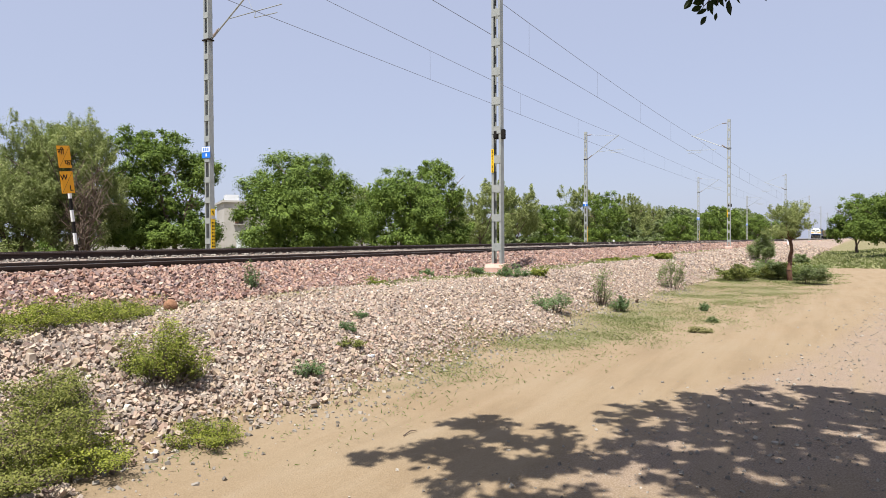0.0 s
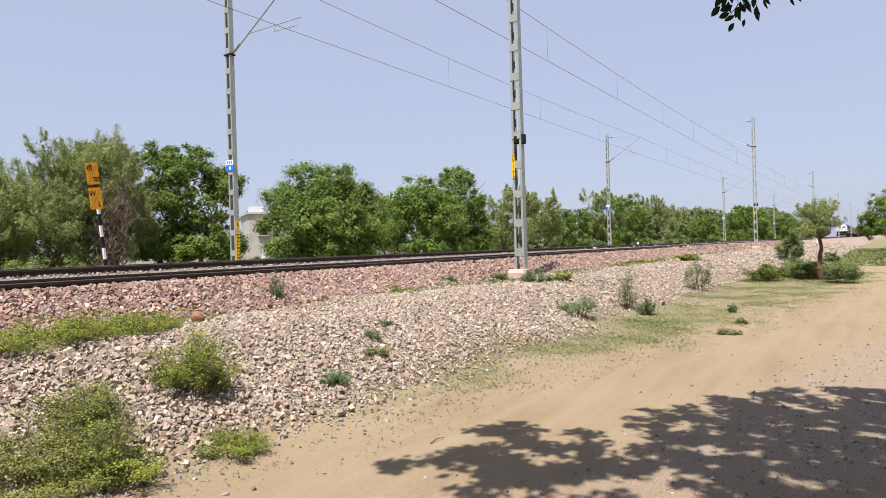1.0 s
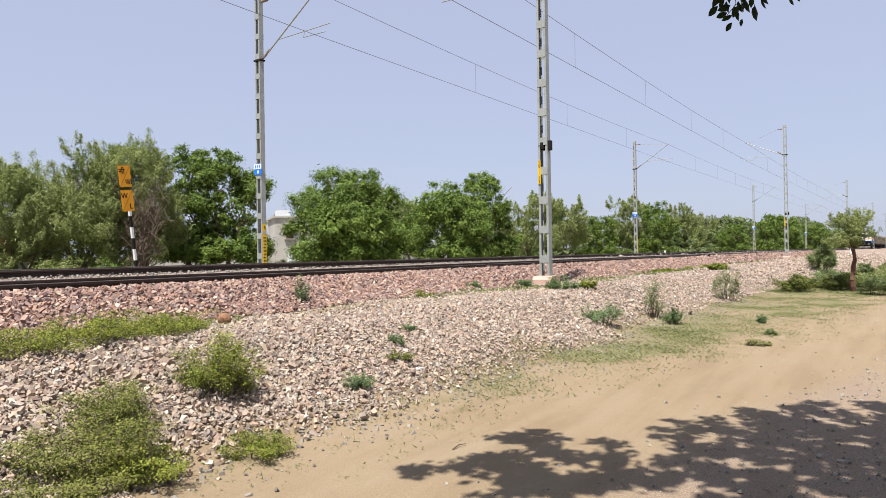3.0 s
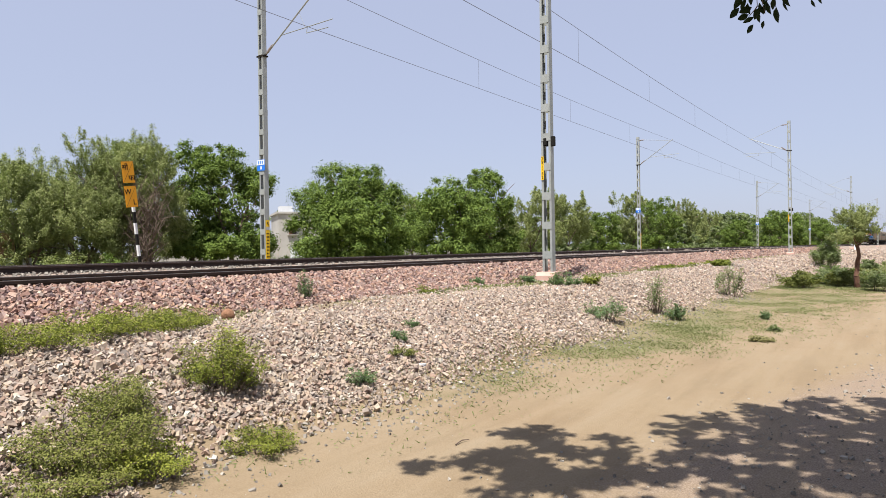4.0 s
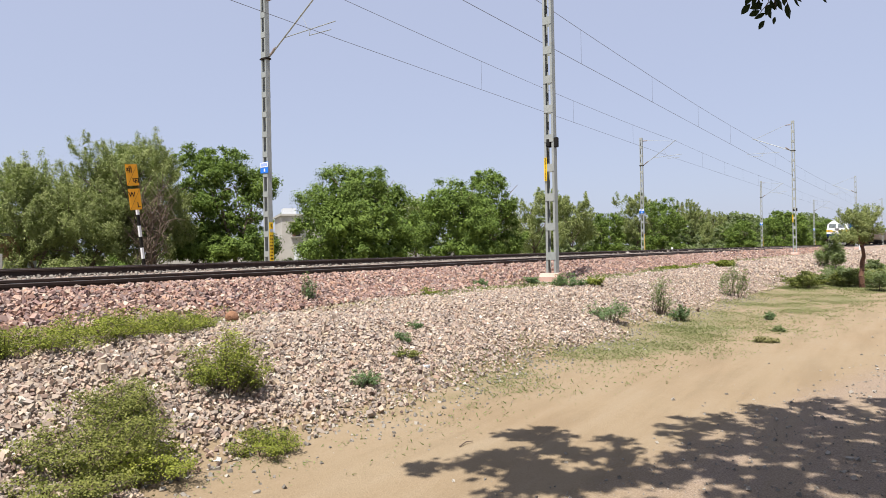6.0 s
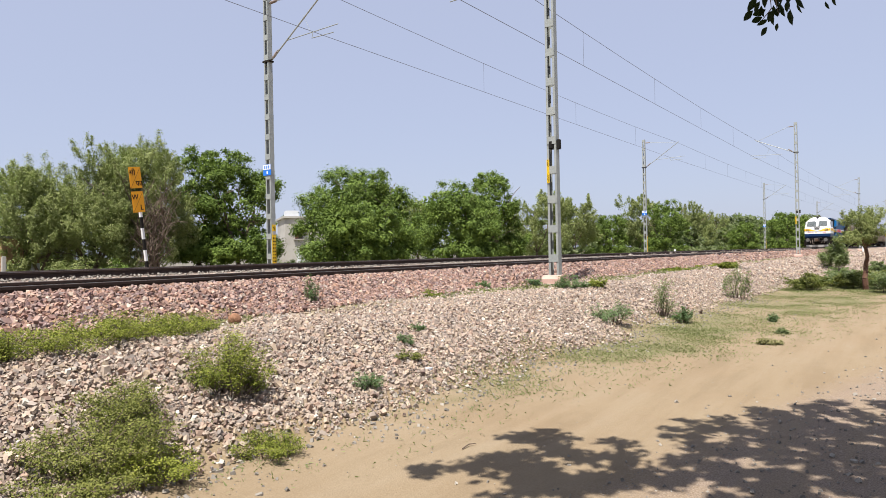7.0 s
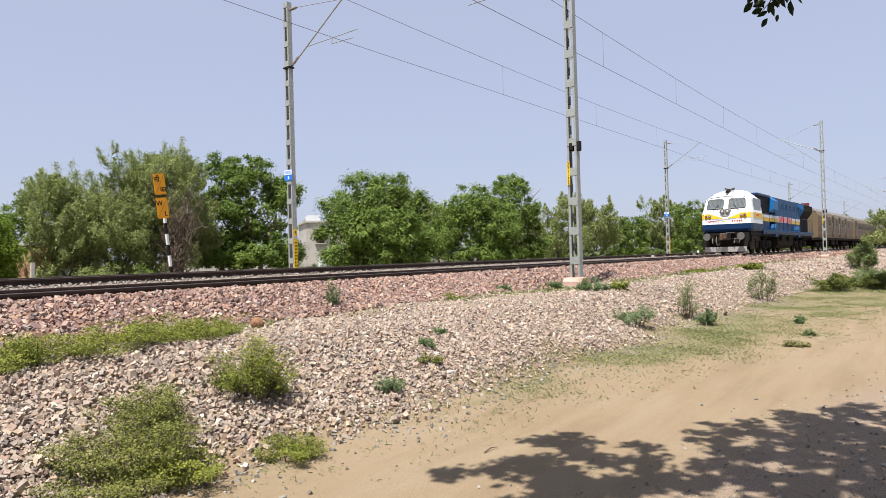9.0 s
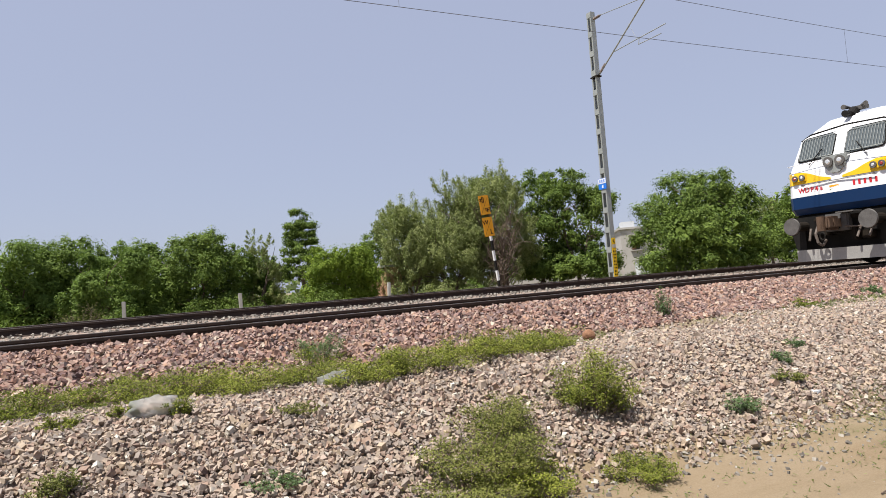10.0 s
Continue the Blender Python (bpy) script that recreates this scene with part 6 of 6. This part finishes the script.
    for s in (-1, 1):
        for i in range(12):
            x = 8.5 + 0.72 * i
            d = part("hood_door", box(B(), (x, s * 1.187, 2.75), (0.66, 0.03, 1.75), None, 0.008), M_BLUE, hood)
            part("latch", box(B(), (x + 0.22, s * 1.208, 3.2), (0.05, 0.03, 0.14)), M_BLACK, d)
            if i % 2:
                part("louvre", box(B(), (x - 0.05, s * 1.206, 3.4), (0.3, 0.02, 0.16)), M_BLACK, d)
        for x0, x1, yy, own in ((3.0, 6.4, 1.186, recess), (6.5, 9.0, 1.212, hood), (13.7, 17.3, 1.212, hood)):
            part("yellow_stripe", box(B(), ((x0 + x1) / 2, s * yy, 2.24), (x1 - x0, 0.012, 0.24)), M_YELLOW, own, "yellow stripe")
            part("white_stripe", box(B(), ((x0 + x1) / 2, s * yy, 2.46), (x1 - x0, 0.012, 0.18)), M_WHITE, own, "white stripe")
        part("white_field", box(B(), (11.3, s * 1.212, 2.35), (4.6, 0.012, 0.42)), M_WHITE, hood, "white field with red marks")
        for i in range(11):
            part("side_mark", box(B(), (9.3 + 0.40 * i, s * 1.221, 2.35), (0.24, 0.008, 0.38)), M_RED_LETTER, hood, "red painted mark")
        part("walkway", box(B(), (12.4, s * 1.36, 1.49), (18.6, 0.32, 0.08)), M_BLUE, L)
        part("sill", box(B(), (12.4, s * 1.47, 1.38), (18.6, 0.05, 0.26)), M_NAVY, L, "navy walkway edge")
        for k in range(13):
            x = 3.3 + 1.5 * k
            part("rail_post", rod(B(), (x, s * 1.48, 1.5), (x, s * 1.48, 2.55), 0.014, seg=6), M_NAVY, L)
        part("side_handrail", rod(B(), (3.3, s * 1.48, 2.55), (21.3, s * 1.48, 2.55), 0.014, seg=6), M_NAVY, L)
        for x in (7.0, 15.2):
            bm = B()
            slab(bm, [(x - 0.4, 1.1), (x + 0.4, 1.1), (x + 0.4, 1.85), (x - 0.1, 1.95), (x - 0.4, 1.7)], 1, s * 1.18, s * 1.5)
            part("sand_box", bm, M_BLUE, L)
        for i in range(4):
            part("side_step", box(B(), (3.7, s * 1.4, 0.35 + 0.32 * i), (0.6, 0.2, 0.04)), M_GRIME, L)
        for x, w in ((9.4, 1.2), (12.2, 1.6)):
            part("side_tank", box(B(), (x, s * 1.28, 1.05), (w, 0.3, 0.42), None, 0.05), M_GRIME, L)
    part("end_platform", box(B(), (21.6, 0, 1.48), (1.2, 2.7, 0.08)), M_BLACK, L)
    for y in (-1.3, -0.8, 0.8, 1.3):
        part("end_post", rod(B(), (22.1, y, 1.5), (22.1, y, 2.5), 0.02, seg=6), M_GALV, L)
    return L


def B_pane(s, fx, grow=0.0, lift=0.036):
    """A windscreen pane with rounded corners."""
    corners = ((0.16, 2.80), (1.12, 2.82), (1.06, 3.42), (0.16, 3.44))
    mid = (0.62, 3.12)
    ring = []
    for i, (y, z) in enumerate(corners):
        y += math.copysign(grow, y - mid[0])
        z += math.copysign(grow, z - mid[1])
        py, pz = corners[i - 1]
        ny, nz = corners[(i + 1) % 4]
        a, b, c = Vector((py - y, pz - z)).normalized() * 0.10, Vector((y, z)), Vector((ny - y, nz - z)).normalized() * 0.10
        ring += [b + a, b + (a + c) * 0.29, b + c]
    bm = B()
    bm.faces.new([bm.verts.new((fx(q.y) - lift + 0.02 * float(np.interp(q.x, (0.3, 0.8), (0, 1))), s * q.x, q.y)) for q in ring])
    bmesh.ops.solidify(bm, geom=bm.faces[:], thickness=0.012)
    bmesh.ops.recalc_face_normals(bm, faces=bm.faces[:])
    return bm


COACH_LEN = 24.2


def build_coach(luggage):
    """A coach in cream with a maroon line; its front end holds a buffer beam."""
    C = empty("coach", pose(0, 0, 0), "cream passenger coach with a thin maroon stripe and grey roof" if not luggage else "cream luggage and guard coach with dark open doorways", "coach", "coaches of the train")
    Lc = 23.2
    bm = B()
    slab(bm, [(-1.55, 1.15), (-1.62, 1.45), (-1.62, 3.1), (-1.45, 3.45), (1.45, 3.45), (1.62, 3.1), (1.62, 1.45), (1.55, 1.15)], 0, 0.3, 0.3 + Lc)
    body = part("body", bm, M_CREAM, C)
    bm = B()
    slab(bm, [(-1.47, 3.44), (-1.2, 3.72), (-0.7, 3.93), (0, 4.02), (0.7, 3.93), (1.2, 3.72), (1.47, 3.44)], 0, 0.28, 0.32 + Lc)
    roof = part("roof", bm, M_ROOF, C, "pale grey curved roof")
    for i in range(7):
        part("ventilator", rod(B(), (2.5 + 2.8 * i, 0.5, 3.9), (2.5 + 2.8 * i, 0.5, 4.08), 0.16, 0.2, 10), M_ROOF, roof)
    if luggage:
        part("roof_box", box(B(), (0.6, -0.6, 4.0), (0.4, 0.6, 0.45)), M_MAROON, roof)
    for s in (-1, 1):
        part("stripe", box(B(), (0.3 + Lc / 2, s * 1.625, 2.02), (Lc - 0.1, 0.012, 0.10)), M_MAROON, body)
        part("lower_stripe", box(B(), (0.3 + Lc / 2, s * 1.625, 1.80), (Lc - 0.1, 0.012, 0.05)), M_MAROON, body)
        part("end_panel", box(B(), (0.55, s * 1.622, 1.9), (0.5, 0.012, 1.4)), M_MAROON, body)
        doors = (4.3, 8.6, 13.0, 17.4) if luggage else (1.6, 22.2)
        for x in doors:
            d = part("doorway", box(B(), (x, s * 1.626, 2.25), (0.95, 0.02, 2.0)), M_DARK, body, "dark open doorway")
            part("door_leaf", box(B(), (x + 0.8, s * 1.632, 2.25), (0.6, 0.03, 1.95), None, 0.01), M_CREAM, d)
            part("door_handrail", rod(B(), (x - 0.55, s * 1.68, 1.5), (x - 0.55, s * 1.68, 2.6), 0.015, seg=5), M_GALV, d)
        xs = (2.2, 6.2, 6.6, 7.0, 10.6, 11.2, 15.0, 15.5, 19.4, 19.9) if luggage else [3.0 + 0.86 * i for i in range(22)]
        for x in xs:
            w = part("window", box(B(), (x, s * 1.627, 2.66), (0.56 if not luggage else 0.32, 0.02, 0.62)), M_DARK, body)
            part("window_bar", box(B(), (x, s * 1.64, 2.62), (0.56 if not luggage else 0.32, 0.012, 0.02)), M_GALV, w)
            part("shutter", box(B(), (x, s * 1.636, 2.87), (0.5 if not luggage else 0.3, 0.012, 0.16)), M_CREAM, w)
    vest = part("vestibule", box(B(), (0.12, 0, 2.4), (0.45, 1.1, 2.1), None, 0.03), M_MAROON, C)
    part("vestibule_mouth", box(B(), (-0.11, 0, 2.3), (0.03, 0.8, 1.8)), M_DARK, vest)
    part("underframe", box(B(), (0.3 + Lc / 2, 0, 1.05), (Lc, 2.7, 0.2)), M_BLACK, C)
    for x, w in ((8.0, 1.6), (11.5, 2.2), (14.2, 1.2)):
        part("equipment_box", box(B(), (x, 0, 0.72), (w, 2.4, 0.5), None, 0.03), M_GRIME, C)
    bogie_part(C, 3.5, (2.1, 4.9), 0.457, 3.8)
    bogie_part(C, 20.3, (18.9, 21.7), 0.457, 3.8)
    for s in (-1, 1):
        bf = part("buffer", rod(B(), (-0.3, s * 0.978, 1.1), (-0.25, s * 0.978, 1.1), 0.24, seg=18), M_GRIME, C)
        part("buffer_shank", rod(B(), (-0.25, s * 0.978, 1.1), (0.3, s * 0.978, 1.1), 0.1, seg=10), M_GRIME, bf)
    return C


TRAIN = [(0.0, 272.6), (2.5, 209.3), (4.5, 157.2), (5.5, 131.6), (7.0, 94.6), (7.5, 82.0), (8.0, 69.1), (8.5, 55.9), (9.0, 42.5), (9.5, 29.2), (10.0, 16.2)]


def train_rows(back):
    """The poses of a vehicle whose front runs that far behind the train's head."""
    rows = []
    ts, xs = [r[0] for r in TRAIN], [r[1] for r in TRAIN]
    for i in range(21):
        t = 0.5 * i
        x = float(np.interp(t, ts, xs)) + back
        rows.append((t, pose(x, NEAR_RAIL + GAUGE / 2 + off(x), RAIL_TOP, 0, 0, math.degrees(swing(x + 9)))))
    return rows


VEHICLES = []


def build_train():
    VEHICLES.append((build_loco(), 0.0))
    first = build_coach(True)
    VEHICLES.append((first, 23.0))
    second = build_coach(False)
    VEHICLES.append((second, 23.0 + COACH_LEN))
    for i in range(2, 9):
        VEHICLES.append((copy_thing(second, Matrix()), 23.0 + COACH_LEN * i))


def motions():
    for thing, back in VEHICLES:
        walk(thing, train_rows(back))
    base = Vector((2.0, -3.4, 0))
    rows = [(t, lens_point(t, a / 100, -d / 100) - base) for t, a, d in SPRAY[:-1]]
    rows.append((10.0, rows[-1][1]))
    walk(SPRAYS[0], [(t, pose(*p, 0, 0, -55)) for t, p in rows])


build_ground()
build_track()
build_line()
build_train()
build_house()
build_trees()
build_far_woods()
SPRAYS = [build_spray(build_shade_tree())]
build_sign()
build_posts()
build_weeds()
build_litter()
build_ballast()
build_road_grit()
build_grass()
motions()
